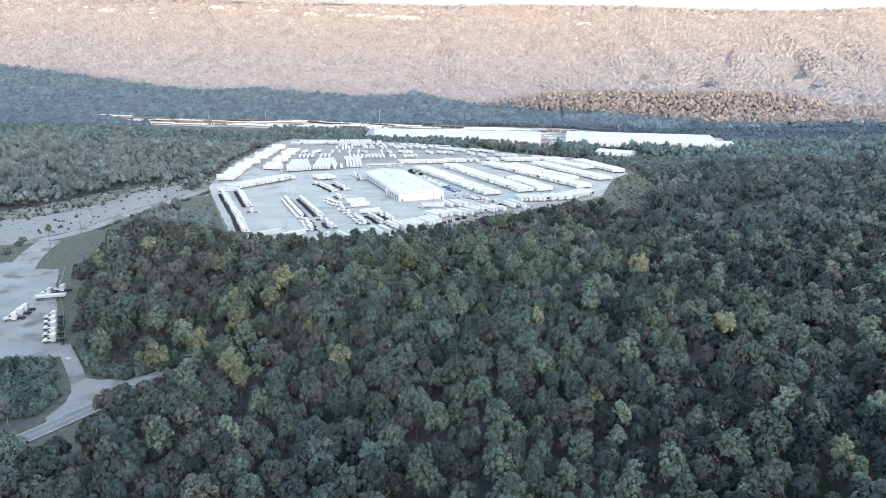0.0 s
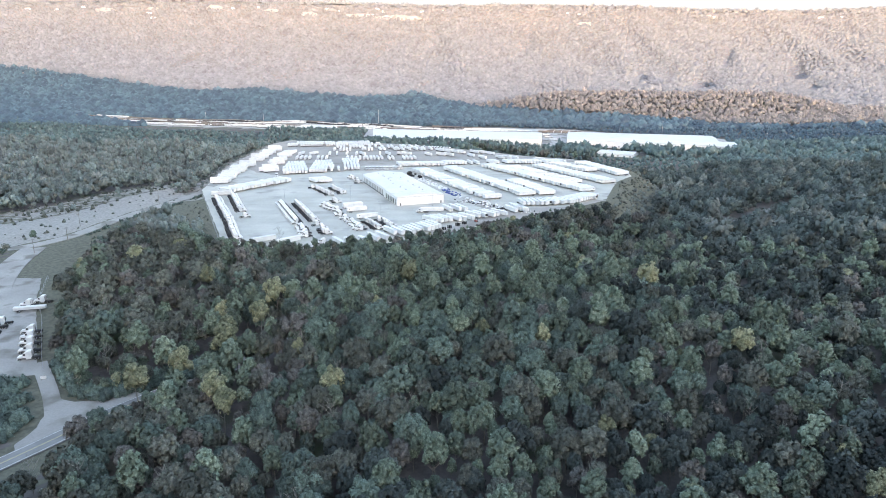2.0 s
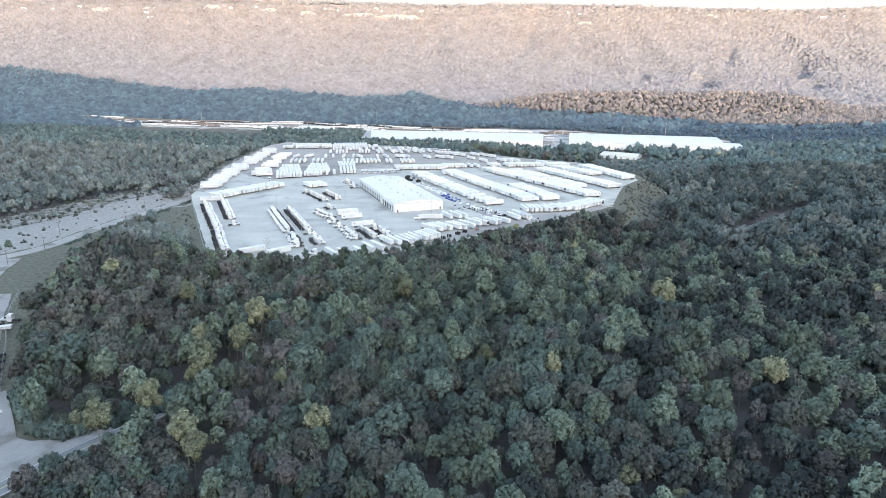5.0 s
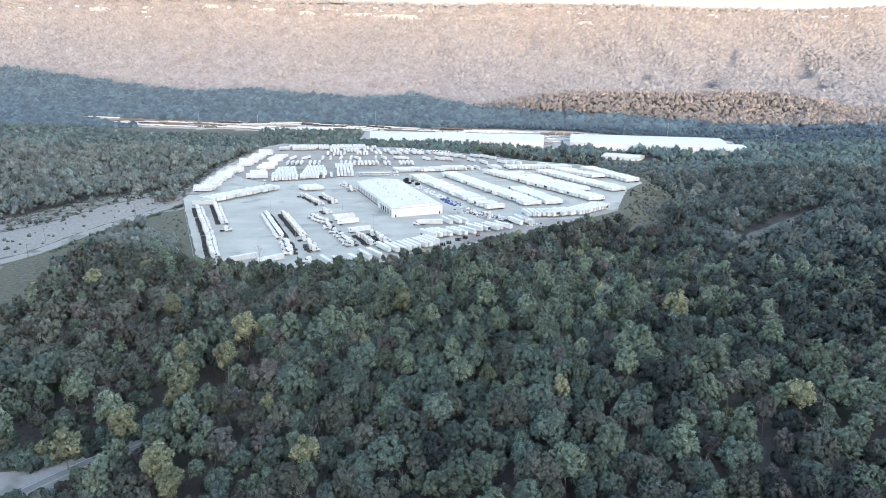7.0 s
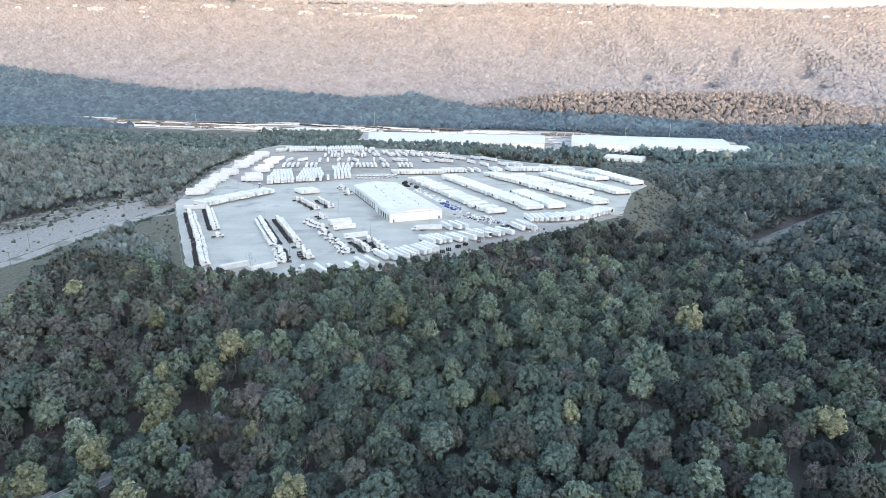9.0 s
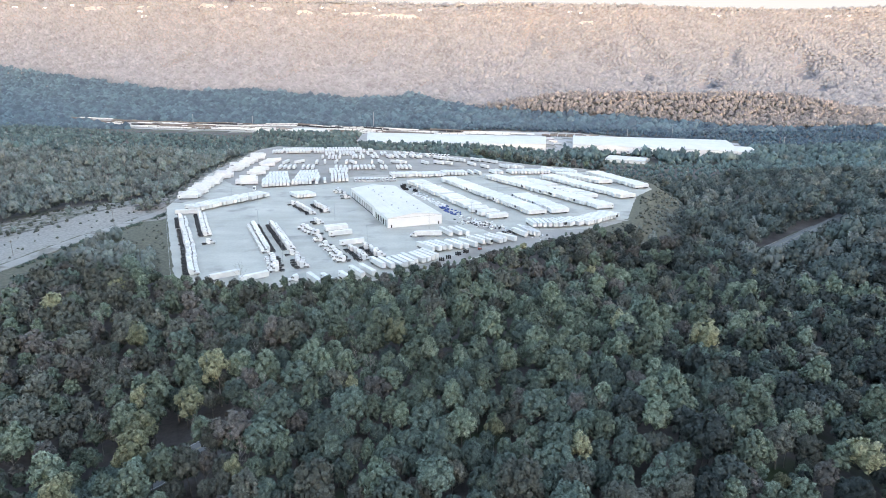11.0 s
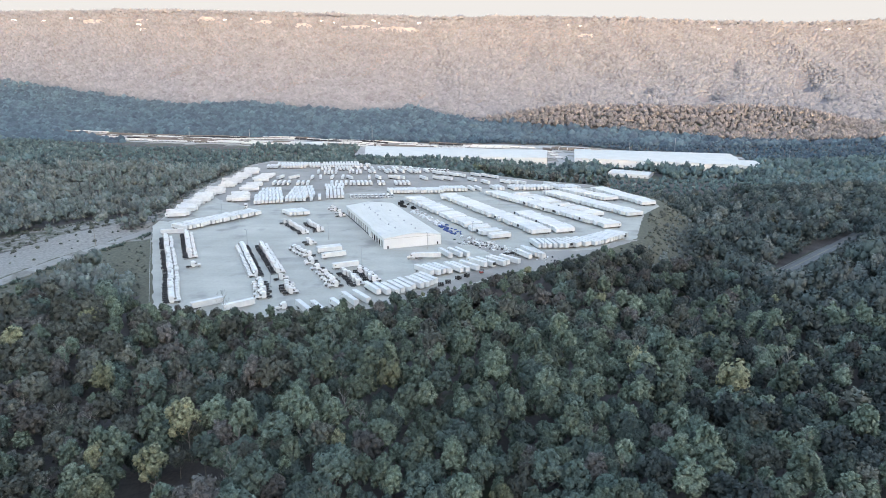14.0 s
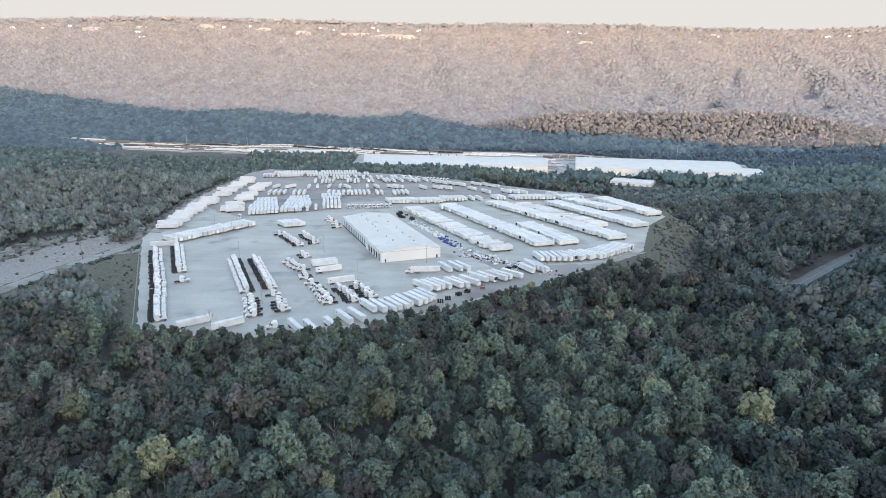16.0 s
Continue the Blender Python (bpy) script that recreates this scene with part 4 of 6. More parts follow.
def utility_pole(x, y, h=13.0, turn=0):
    top = new("utility_pole")
    tagged(top, "weathered wooden utility pole with a crossarm", "utility pole", "utility poles")
    part("pole", Form().tube((0, 0, 0), (0, 0, h), 0.2, 0.13, 6), WOOD, top)
    part("crossarm", Form().box(-1.3, 1.3, -0.07, 0.07, h - 0.9, h - 0.72), WOOD, top)
    for s in (-1.2, -0.5, 0.5, 1.2):
        part("insulator", Form().tube((s, 0, h - 0.72), (s, 0, h - 0.5), 0.06, 0.04, 5), GREY, top)
    top.matrix_basis = pose(x, y, ground_z(x, y) - 0.3, 0, 0, turn)


for x, y in ((-246, 622), (-250, 690), (-258, 770), (-262, 860), (-272, 470), (-258, 430), (-262, 400), (-246, 545), (-196, 320), (-120, 985), (-60, 985), (20, 950)):
    utility_pole(x, y, 13 if y > 500 else 10, 20)


def fence(name, line, step, h, label):
    top = new(name)
    tagged(top, label, "fence")
    for (ax, ay), (bx, by) in zip(line[:-1], line[1:]):
        n = max(1, round(math.hypot(bx - ax, by - ay) / step))
        for i in range(n):
            xs = [(ax + (bx - ax) * q / n, ay + (by - ay) * q / n) for q in (i, i + 1)]
            (px, py), (qx, qy) = xs
            pz, qz = ground_z(px, py), ground_z(qx, qy)
            part("post", Form().tube((px, py, pz - 0.3), (px, py, pz + h), 0.06, 0.06, 5), GREY, top)
            wires = Form()
            for lvl in (0.1, 0.35, 0.6, 0.85, 1.0):
                wires.tube((px, py, pz + h * lvl), (qx, qy, qz + h * lvl), 0.025, 0.025, 3)
            part("wire", wires, GREY, top)


fence("chain_link_fence", [(-146, 408), (-226, 588)], 9, 2.4, "grey chain-link fence beside the parked tractors")
fence("yard_fence", [(-224, 352), (-208, 318), (-188, 288), (-168, 255), (-158, 240)], 6, 2.2, "thin grey wire fence along the wood edge")


# ---- scrap and small things by the workshop ----
junk = random.Random(17)


def fairing():
    """A loose white roof fairing or hood shell, open underneath."""
    f = Form()
    n = 7
    outer = [(1.1 * math.cos(math.pi * i / n), 0.9 * math.sin(math.pi * i / n)) for i in range(n + 1)]
    inner = [(p[0] * 0.92, p[1] * 0.9) for p in outer]
    f.prism(outer + inner[::-1], "y", -0.9, 0.9)
    return f.mesh("fairing", WHITE)


def axle_stack():
    f = Form()
    for j in range(2):
        for i in range(3):
            f.tube((i * 1.1 - 1.1, -1.1, 0.5 + j * 0.95), (i * 1.1 - 1.1, 1.1, 0.5 + j * 0.95), 0.1, 0.1, 5)
            for s in (-1, 1):
                f.tube((i * 1.1 - 1.1, s * 0.75, 0.5 + j * 0.95), (i * 1.1 - 1.1, s * 1.1, 0.5 + j * 0.95), 0.48, 0.48, 9)
    return f.mesh("wheel_rack", RUBBER)


def fuel_tank():
    f = Form()
    f.tube((-1.1, 0, 0.45), (1.1, 0, 0.45), 0.45, 0.45, 10)
    f.box(-0.8, -0.65, -0.5, 0.5, 0, 0.2)
    f.box(0.65, 0.8, -0.5, 0.5, 0, 0.2)
    return f.mesh("fuel_tank", BLUE)


SHELL, AXLES, TANK = fairing(), axle_stack(), fuel_tank()
JUNK_A, JUNK_B = Vector((-43, 690)), Vector((24, 540))
ACROSS = (JUNK_B - JUNK_A).normalized().orthogonal()
for me, name, label, category, lo, hi, count in ((AXLES, "wheel_rack", "dark truck wheels and axles on a rack", "scrap", 0.0, 0.22, 12), (SHELL, "truck_fairing", "loose white truck fairing on the ground", "fairing", 0.22, 0.62, 60),
                                                 (TANK, "fuel_tank", "blue fuel tank lying in a row", "tank", 0.60, 0.80, 34), (SHELL, "truck_fairing", "loose white truck fairing on the ground", "fairing", 0.82, 1.0, 10)):
    for i in range(count):
        p = JUNK_A.lerp(JUNK_B, lo + (hi - lo) * (i + junk.random()) / count) + ACROSS * junk.uniform(-4.5, 4.5)
        ob = tagged(new(name, me), label, category, name.replace("_", " ") + " heap")
        k = junk.uniform(0.8, 1.25)
        ob.matrix_basis = pose(p.x, p.y, 0.16, 0, 0, junk.uniform(0, 360)) @ Matrix.Diagonal((k, k, k, 1))
for x, y in ((-2, 450), (2, 455), (8, 462), (13, 467), (40, 512), (46, 516), (50, 520)):
    ob = tagged(new("wheel_rack", AXLES), "dark truck wheels and axles on a rack", "scrap", "wheel rack heap")
    ob.matrix_basis = pose(x, y, 0.2, 0, 0, junk.uniform(0, 360))
fork = new("forklift")
tagged(fork, "small faded red forklift at the edge of the yard", "forklift")
part("body", Form().prism([(-1.3, 0.4), (0.9, 0.4), (0.9, 0.9), (-0.3, 1.0), (-0.6, 1.4), (-1.3, 1.4)], "y", -0.6, 0.6), RED, fork)
part("roll_cage", Form().tube((-1.0, -0.5, 1.4), (-0.9, -0.5, 2.2), 0.05, 0.05, 4).tube((-1.0, 0.5, 1.4), (-0.9, 0.5, 2.2), 0.05, 0.05, 4).box(-1.0, 0.6, -0.55, 0.55, 2.2, 2.28), STEEL, fork)
part("mast", Form().box(0.95, 1.1, -0.45, -0.35, 0.1, 2.6).box(0.95, 1.1, 0.35, 0.45, 0.1, 2.6).box(1.1, 2.1, -0.4, -0.28, 0.1, 0.16).box(1.1, 2.1, 0.28, 0.4, 0.1, 0.16), STEEL, fork)
for x in (-0.9, 0.6):
    for s in (-0.55, 0.55):
        part("wheel", WHEEL, None, fork, m=pose(x, s, 0.3) @ Matrix.Diagonal((0.6, 0.5, 0.6, 1)))
scrap = Form()
for i in range(110):
    u = junk.random()
    x, y = (lambda p: (p.x, p.y))(Vector((17, 549)).lerp(Vector((66, 507)), u) + Vector((junk.gauss(0, 3.5), junk.gauss(0, 4.0))))
    a, l, w, h = junk.uniform(0, 3.14), junk.uniform(0.6, 3.2), junk.uniform(0.4, 1.3), junk.choice((0.08, 0.12, 0.5, 1.0, 1.5))
    c, d = math.cos(a), math.sin(a)
    ring = [(x + c * p * l - d * q * w, y + d * p * l + c * q * w) for p, q in ((-0.5, -0.5), (0.5, -0.4), (0.45, 0.5), (-0.5, 0.4))]
    scrap.prism(ring, "z", 0.16, 0.16 + h)
tagged(new("scrap_heap", scrap.mesh("scrap_heap", WHITE)), "torn white panels and scrap strewn over the yard", "scrap", kind="stuff")
scrap = Form()
for i in range(90):
    x, y = (lambda p: (p.x, p.y))(Vector((10, 552)).lerp(Vector((74, 498)), junk.random()) + Vector((junk.gauss(0, 4), junk.gauss(0, 4.0))))
    a, l, w, h = junk.uniform(0, 3.14), junk.uniform(0.5, 2.4), junk.uniform(0.2, 1.0), junk.choice((0.1, 0.3, 0.6, 0.9))
    c, d = math.cos(a), math.sin(a)
    scrap.prism([(x + c * p * l - d * q * w, y + d * p * l + c * q * w) for p, q in ((-0.5, -0.5), (0.5, -0.4), (0.45, 0.5), (-0.5, 0.4))], "z", 0.15, 0.15 + h)
tagged(new("scrap_heap", scrap.mesh("scrap_heap", STEEL)), "dark steel scrap strewn among the white panels", "scrap", kind="stuff")
plate("pavement_dirt", np.array([(63, 493), (67, 524), (84, 527), (95, 521), (84, 509)], float), DIRT, 0.157, "packed brown dirt along the edge of the truck park", "ground", thick=0.1, flat=0.0, rag=0.8)
fork.matrix_basis = pose(22, 474, 0.2, 0, 0, 30)

# guard rail and pull-out by the valley road
rail_thing = new("guard_rail")
tagged(rail_thing, "grey steel guard rail beside the valley road", "guard rail")
gr = [(200, 514), (231, 543), (267, 576), (318, 622)]
for (ax, ay), (bx, by) in zip(gr[:-1], gr[1:]):
    n = max(1, round(math.hypot(bx - ax, by - ay) / 4))
    az, bz = (float(height(*p)) for p in ((ax, ay), (bx, by)))
    part("rail", Form().tube((ax, ay, az + 1.1), (bx, by, bz + 1.1), 0.16, 0.16, 4), GREY, rail_thing)
    for i in range(n):
        x, y = ax + (bx - ax) * i / n, ay + (by - ay) * i / n
        z = float(height(x, y))
        part("post", Form().box(x - 0.08, x + 0.08, y - 0.08, y + 0.08, z, z + 1.2), GREY, rail_thing)
plate("pavement_pull_out", np.array([(262, 556), (290, 582), (296, 578), (284, 562), (268, 550)], float), GRAVEL, 0.42, "small pale gravel pull-out beside the road", "pavement", step=8.0)
board = new("sign_board")
tagged(board, "plain white sign board on two posts by the road", "sign")
part("panel", Form().box(-2.2, 2.2, -0.06, 0.06, 1.2, 2.6), WHITE, board)
for s in (-1.6, 1.6):
    part("post", Form().box(s - 0.06, s + 0.06, -0.05, 0.05, -0.3, 1.2), WOOD, board)
board.matrix_basis = pose(297, 574, float(height(297, 574)) + 0.4, 0, 0, 25)
LINE = material("worn_yellow_line", (0.36, 0.33, 0.21), (0.45, 0.41, 0.27), 0.8, 0.3, 3.0, 0)
for k in (-0.18, 0.18):
    line = [(x - k * 0.68, y + k * 0.73) for x, y in ROAD_RIGHT]
    ribbon("road_marking", line, 0.16, LINE, 0.53, "worn yellow centre line on the road", "road marking", 0.02)

side = np.array(ROAD_LANE, float)
way = np.gradient(side, axis=0)
way = np.stack([-way[:, 1], way[:, 0]], 1) / np.linalg.norm(way, axis=1)[:, None]
PAINT = material("worn_white_line", (0.45, 0.45, 0.44), (0.6, 0.6, 0.58), 0.8, 0.3, 3.0, 0)
for k, mat, label in ((-0.18, LINE, "worn yellow centre line on the road"), (0.18, LINE, "worn yellow centre line on the road"), (-3.3, PAINT, "worn white edge line of the road"), (3.3, PAINT, "worn white edge line of the road")):
    ribbon("road_marking", [tuple(p) for p in side + way * k], 0.2, mat, 0.53, label, "road marking", 0.02)
copy_thing(board, pose(-154.5, 234.5, float(height(-154.5, 234.5)) + 0.3, 0, 0, 20) @ Matrix.Diagonal((0.45, 1, 0.8, 1)))

# ---- across the valley ----
def warehouse(ring, z0, z1, label, rise=2.5, bays=24):
    """A long flat white warehouse; ring: near left, near right, far right, far left."""
    top = new("warehouse")
    tagged(top, label, "building")
    ring = [Vector(p) for p in ring]
    wall = Form()
    for a, b in zip(ring, ring[1:] + ring[:1]):
        d = (b - a).normalized()
        n = Vector((-d.y, d.x)) * 0.5
        wall.prism([tuple(a), tuple(b), tuple(b + n), tuple(a + n)], "z", z0, z1)
    part("wall", wall, CLAD, top)
    bm = bmesh.new()
    nl, nr, fr, fl = ring
    ml, mr = (nl + fl) / 2, (nr + fr) / 2
    lo = [bm.verts.new((p.x, p.y, z1)) for p in ring]
    hi = [bm.verts.new((p.x, p.y, z1 + 0.6)) for p in ring]
    tops = [bm.verts.new((p.x, p.y, z1 + 0.6 + rise)) for p in (ml, mr)]
    bm.faces.new(lo)
    bm.faces.new((hi[0], hi[1], tops[1], tops[0]))
    bm.faces.new((hi[3], tops[0], tops[1], hi[2]))
    bm.faces.new((hi[1], hi[2], tops[1]))
    bm.faces.new((hi[0], tops[0], hi[3]))
    for i in range(4):
        bm.faces.new((lo[i], lo[(i + 1) % 4], hi[(i + 1) % 4], hi[i]))
    bmesh.ops.recalc_face_normals(bm, faces=bm.faces)
    me = bpy.data.meshes.new("roof")
    bm.to_mesh(me)
    bm.free()
    me.materials.append(ROOF)
    part("roof", me, None, top)
    a, b = ring[0], ring[1]
    d = (b - a).normalized()
    n = Vector((d.y, -d.x))
    for i in range(bays):
        p = a.lerp(b, (i + 0.5) / bays)
        q = [p - d * 1.6 + n * 0.05, p + d * 1.6 + n * 0.05, p + d * 1.6 - n * 0.05, p - d * 1.6 - n * 0.05]
        part("bay_door", Form().prism([tuple(v) for v in q], "z", z0 + 1.2, z0 + 4.6), GREY, top)


warehouse([(-142, 1236), (176, 1212), (196, 1337), (-160, 1400)], -34, -23, "huge low white warehouse beside the rail yard", 3)
warehouse([(226, 1222), (482, 1137), (530, 1300), (254, 1367)], -36, -24, "huge white warehouse with a pale flat roof", 3)
warehouse([(490, 1160), (520, 1150), (545, 1230), (514, 1240)], -37, -28, "low white annexe of the warehouse", 1, 5)
warehouse([(263, 1133), (318, 1100), (338, 1138), (284, 1172)], -42, -36, "white shed with a low curved roof in the trees", 2.5, 6)
warehouse([(-330, 1440), (-255, 1420), (-240, 1450), (-316, 1472)], -32, -22, "white yard building beside the tracks", 2, 8)
warehouse([(700, 1290), (790, 1270), (800, 1300), (710, 1320)], -42, -35, "small white building at the wood edge", 1, 6)
warehouse([(930, 1560), (1080, 1530), (1090, 1560), (940, 1590)], -36, -30, "long white building far across the valley", 1, 6)


def rail_car(kind):
    top = new("rail_car")
    tagged(top, {"box": "brown box freight car on the rail yard", "flat": "container freight car with pale boxes", "tank": "dark tank freight car"}[kind], "rail car", "freight cars")
    part("underframe", Form().box(-8, 8, -1.2, 1.2, 0.8, 1.2).box(-6.8, -4.6, -1.1, 1.1, 0.2, 0.8).box(4.6, 6.8, -1.1, 1.1, 0.2, 0.8), STEEL, top)
    if kind == "box":
        part("body", Form().box(-7.8, 7.8, -1.5, 1.5, 1.2, 4.6, 0.25), RUST, top)
    elif kind == "flat":
        part("container", Form().box(-7.5, -0.2, -1.25, 1.25, 1.2, 4.0, 0.06).box(0.2, 7.5, -1.25, 1.25, 1.2, 4.0, 0.06), PANEL, top)
    else:
        part("tank", Form().tube((-7.4, 0, 2.7), (7.4, 0, 2.7), 1.45, 1.45, 12).tube((0, 0, 4.0), (0, 0, 4.6), 0.5, 0.5, 8), STEEL, top)
    return top


rail = random.Random(11)
cars = {k: rail_car(k) for k in ("box", "flat", "tank")}
used = set()
TRACKS = [((-980, 1745), (-200, 1535), 46), ((-900, 1690), (-260, 1500), 34), ((-640, 1575), (-180, 1430), 26), ((-180, 1500), (560, 1400), 40), ((-150, 1462), (260, 1405), 22), ((-820, 1650), (-420, 1530), 22), ((-560, 1530), (-200, 1405), 19), ((-420, 1455), (-180, 1372), 12)]
for (a, b, n) in TRACKS:
    ax, ay, bx, by = *a, *b
    turn = math.degrees(math.atan2(by - ay, bx - ax))
    length = math.hypot(bx - ax, by - ay)
    track = new("rail_track")
    tagged(track, "pair of steel rails on pale ballast", "rail track", "yard tracks")
    z = float(height((ax + bx) / 2, (ay + by) / 2))
    for s in (-0.75, 0.75):
        rows = np.linspace(0, 1, 24)
        pts = [(ax + (bx - ax) * q, ay + (by - ay) * q) for q in rows]
        form = Form()
        for (px, py), (qx, qy) in zip(pts[:-1], pts[1:]):
            o = Vector((-(by - ay), bx - ax)).normalized() * s
            form.tube((px + o.x, py + o.y, float(height(px, py)) + 0.6), (qx + o.x, qy + o.y, float(height(qx, qy)) + 0.6), 0.12, 0.12, 4)
        part("rail", form, GREY, track)
    i = 0
    while i < n:
        run = rail.randint(2, 7)
        k = rail.choice(["box", "flat", "flat", "tank", "box"])
        for j in range(i, min(n, i + run)):
            q = (j * 16.9 + 8) / length
            if q > 0.98:
                break
            x, y = ax + (bx - ax) * q, ay + (by - ay) * q
            m = pose(x, y, float(height(x, y)) + 0.62, 0, 0, turn)
            if k in used:
                copy_thing(cars[k], m)
            else:
                used.add(k)
                cars[k].matrix_basis = m
        i += run + rail.randint(1, 5)
# the rest of the busy yard: strings of cars on the tracks between
for kind_name, many in (("box", 120), ("flat", 240), ("tank", 60)):
    places = []
    while len(places) < many:
        q, w = rail.random(), rail.randint(-15, 7)
        x0, y0 = -960 + 1420 * q, 1738 - 1420 * q * 0.262 + w * 7.5 - 26
        for j in range(rail.randint(3, 9)):
            x, y = x0 + j * 16.5, y0 - j * 16.5 * 0.262
            if from_edge(np.array(x), np.array(y), YARD_FAR) < -6 and not (-170 < x < 206 and y < 1420) and not (x > 215 and y < 1385):
                places.append(pose(x, y, float(height(x, y)) + 0.62, 0, 0, -14.7))
    scattered("far_rail_cars", baked(cars[kind_name]), places, {"box": "strings of brown box cars standing on the yard", "flat": "strings of pale container cars on the yard", "tank": "dark tank cars standing on the yard"}[kind_name], "rail cars")


def mast(x, y, h, label="tall grey lighting mast in the rail yard"):
    top = new("light_mast")
    tagged(top, label, "light mast", "yard masts")
    z = float(height(x, y))
    part("pole", Form().tube((0, 0, 0), (0, 0, h), 0.5, 0.25, 6), GREY, top)
    part("lamp_ring", Form().tube((0, 0, h - 0.6), (0, 0, h), 1.2, 1.2, 8), GREY, top)
    top.matrix_basis = pose(x, y, z)


for x, y, h in ((-165, 1560, 34), (470, 1420, 36), (380, 1430, 20), (-430, 1520, 26), (-610, 1640, 24), (620, 1260, 26)):
    mast(x, y, h)

# cliffs and houses below the far crest
def cliff(x0, x1, y, z, tall, seed):
    r = random.Random(seed)
    n = max(4, int((x1 - x0) / 14))
    bm = bmesh.new()
    rows = []
    for i in range(n + 1):
        x = x0 + (x1 - x0) * i / n
        f = math.sin(math.pi * min(1, max(0, i / n))) ** 0.35
        dy = r.uniform(-7, 7)
        hgt = tall * (0.15 + 0.85 * f) * r.uniform(0.7, 1.1)
        rows.append([bm.verts.new((x + r.uniform(-3, 3), y + dy - 3 * (j == 1), z + hgt * k)) for j, k in enumerate((-0.6, 0.0, 0.45, 1.0))] + [bm.verts.new((x, y + 40, z + hgt + 4)), bm.verts.new((x, y + 40, z - tall))])
    for a, b in zip(rows[:-1], rows[1:]):
        for j in range(5):
            bm.faces.new((a[j], b[j], b[j + 1], a[j + 1]))
    bm.faces.new(rows[0]), bm.faces.new(rows[-1])
    bmesh.ops.recalc_face_normals(bm, faces=bm.faces)
    me = bpy.data.meshes.new("rock_cliff")
    bm.to_mesh(me)
    bm.free()
    me.materials.append(ROCK)
    tagged(new("rock_cliff", me), "pale sandstone cliff band below the wooded crest", "cliff", "crest cliffs")


def on_slope(x, z):
    ys = np.arange(2500, 3200, 4.0)
    return float(ys[int(np.argmax(height(np.full(ys.shape, x), ys) > z))])


for x0, x1, z, tall, seed in ((-480, -330, 322, 13, 1), (-340, -120, 310, 17, 2), (-680, -600, 326, 16, 3), (-1120, -1040, 352, 22, 4), (-1640, -1540, 342, 14, 5), (590, 660, 288, 12, 6),
                              (-1400, -1330, 350, 10, 7), (-860, -780, 344, 10, 8), (1180, 1240, 330, 8, 9)):
    cliff(x0, x1, on_slope((x0 + x1) / 2, z) - 6, z, tall, seed)


def house(x, y, wide, turn):
    top = new("house")
    tagged(top, "white house with a grey gable roof on the crest", "house", "crest houses")
    part("wall", Form().prism([(-4, 0), (4, 0), (4, 5.5), (0, 8), (-4, 5.5)], "x", -wide / 2, wide / 2), CLAD, top)
    part("roof", Form().prism([(-4.6, 5.3), (0, 8.2), (4.6, 5.3), (4.6, 5.6), (0, 8.6), (-4.6, 5.6)], "x", -wide / 2 - 0.5, wide / 2 + 0.5), ROOF, top)
    for i in range(3):
        part("window", Form().box(-wide / 3 + i * wide / 3 - 0.8, -wide / 3 + i * wide / 3 + 0.8, -4.06, -3.99, 2, 4), GLASS, top)
    top.matrix_basis = pose(x, y, float(height(x, y)) - 0.5, 0, 0, turn)


for x, y, w in ((-1960, 3150, 22), (-1820, 3140, 18), (-1380, 3120, 20), (-1350, 3090, 24), (-1000, 3150, 16), (-560, 3160, 22), (-500, 3150, 18), (-330, 3165, 18), (-300, 3150, 14), (-120, 3160, 20),
                (-20, 3160, 14), (560, 3150, 16), (610, 3140, 16), (1240, 3150, 22), (1730, 3150, 22), (1830, 3150, 16), (-1700, 3155, 16), (-880, 3155, 16)):
    house(x, y, w, random.Random(int(x)).uniform(-25, 25))

# ---- trees ----
tri_rng = np.random.default_rng(7)


def ico():
    bm = bmesh.new()
    bmesh.ops.create_icosphere(bm, subdivisions=1, radius=1.0)
    bm.verts.ensure_lookup_table()
    v = np.array([p.co for p in bm.verts])
    f = np.array([[p.index for p in q.verts] for q in bm.faces])
    bm.free()
    return v, f


ICO_V, ICO_F = ico()


OCT_V = np.array([(1, 0, 0), (-1, 0, 0), (0, 1, 0), (0, -1, 0), (0, 0, 1), (0, 0, -1)], float)
OCT_F = np.array([(0, 2, 4), (2, 1, 4), (1, 3, 4), (3, 0, 4), (2, 0, 5), (1, 2, 5), (3, 1, 5), (0, 3, 5)])


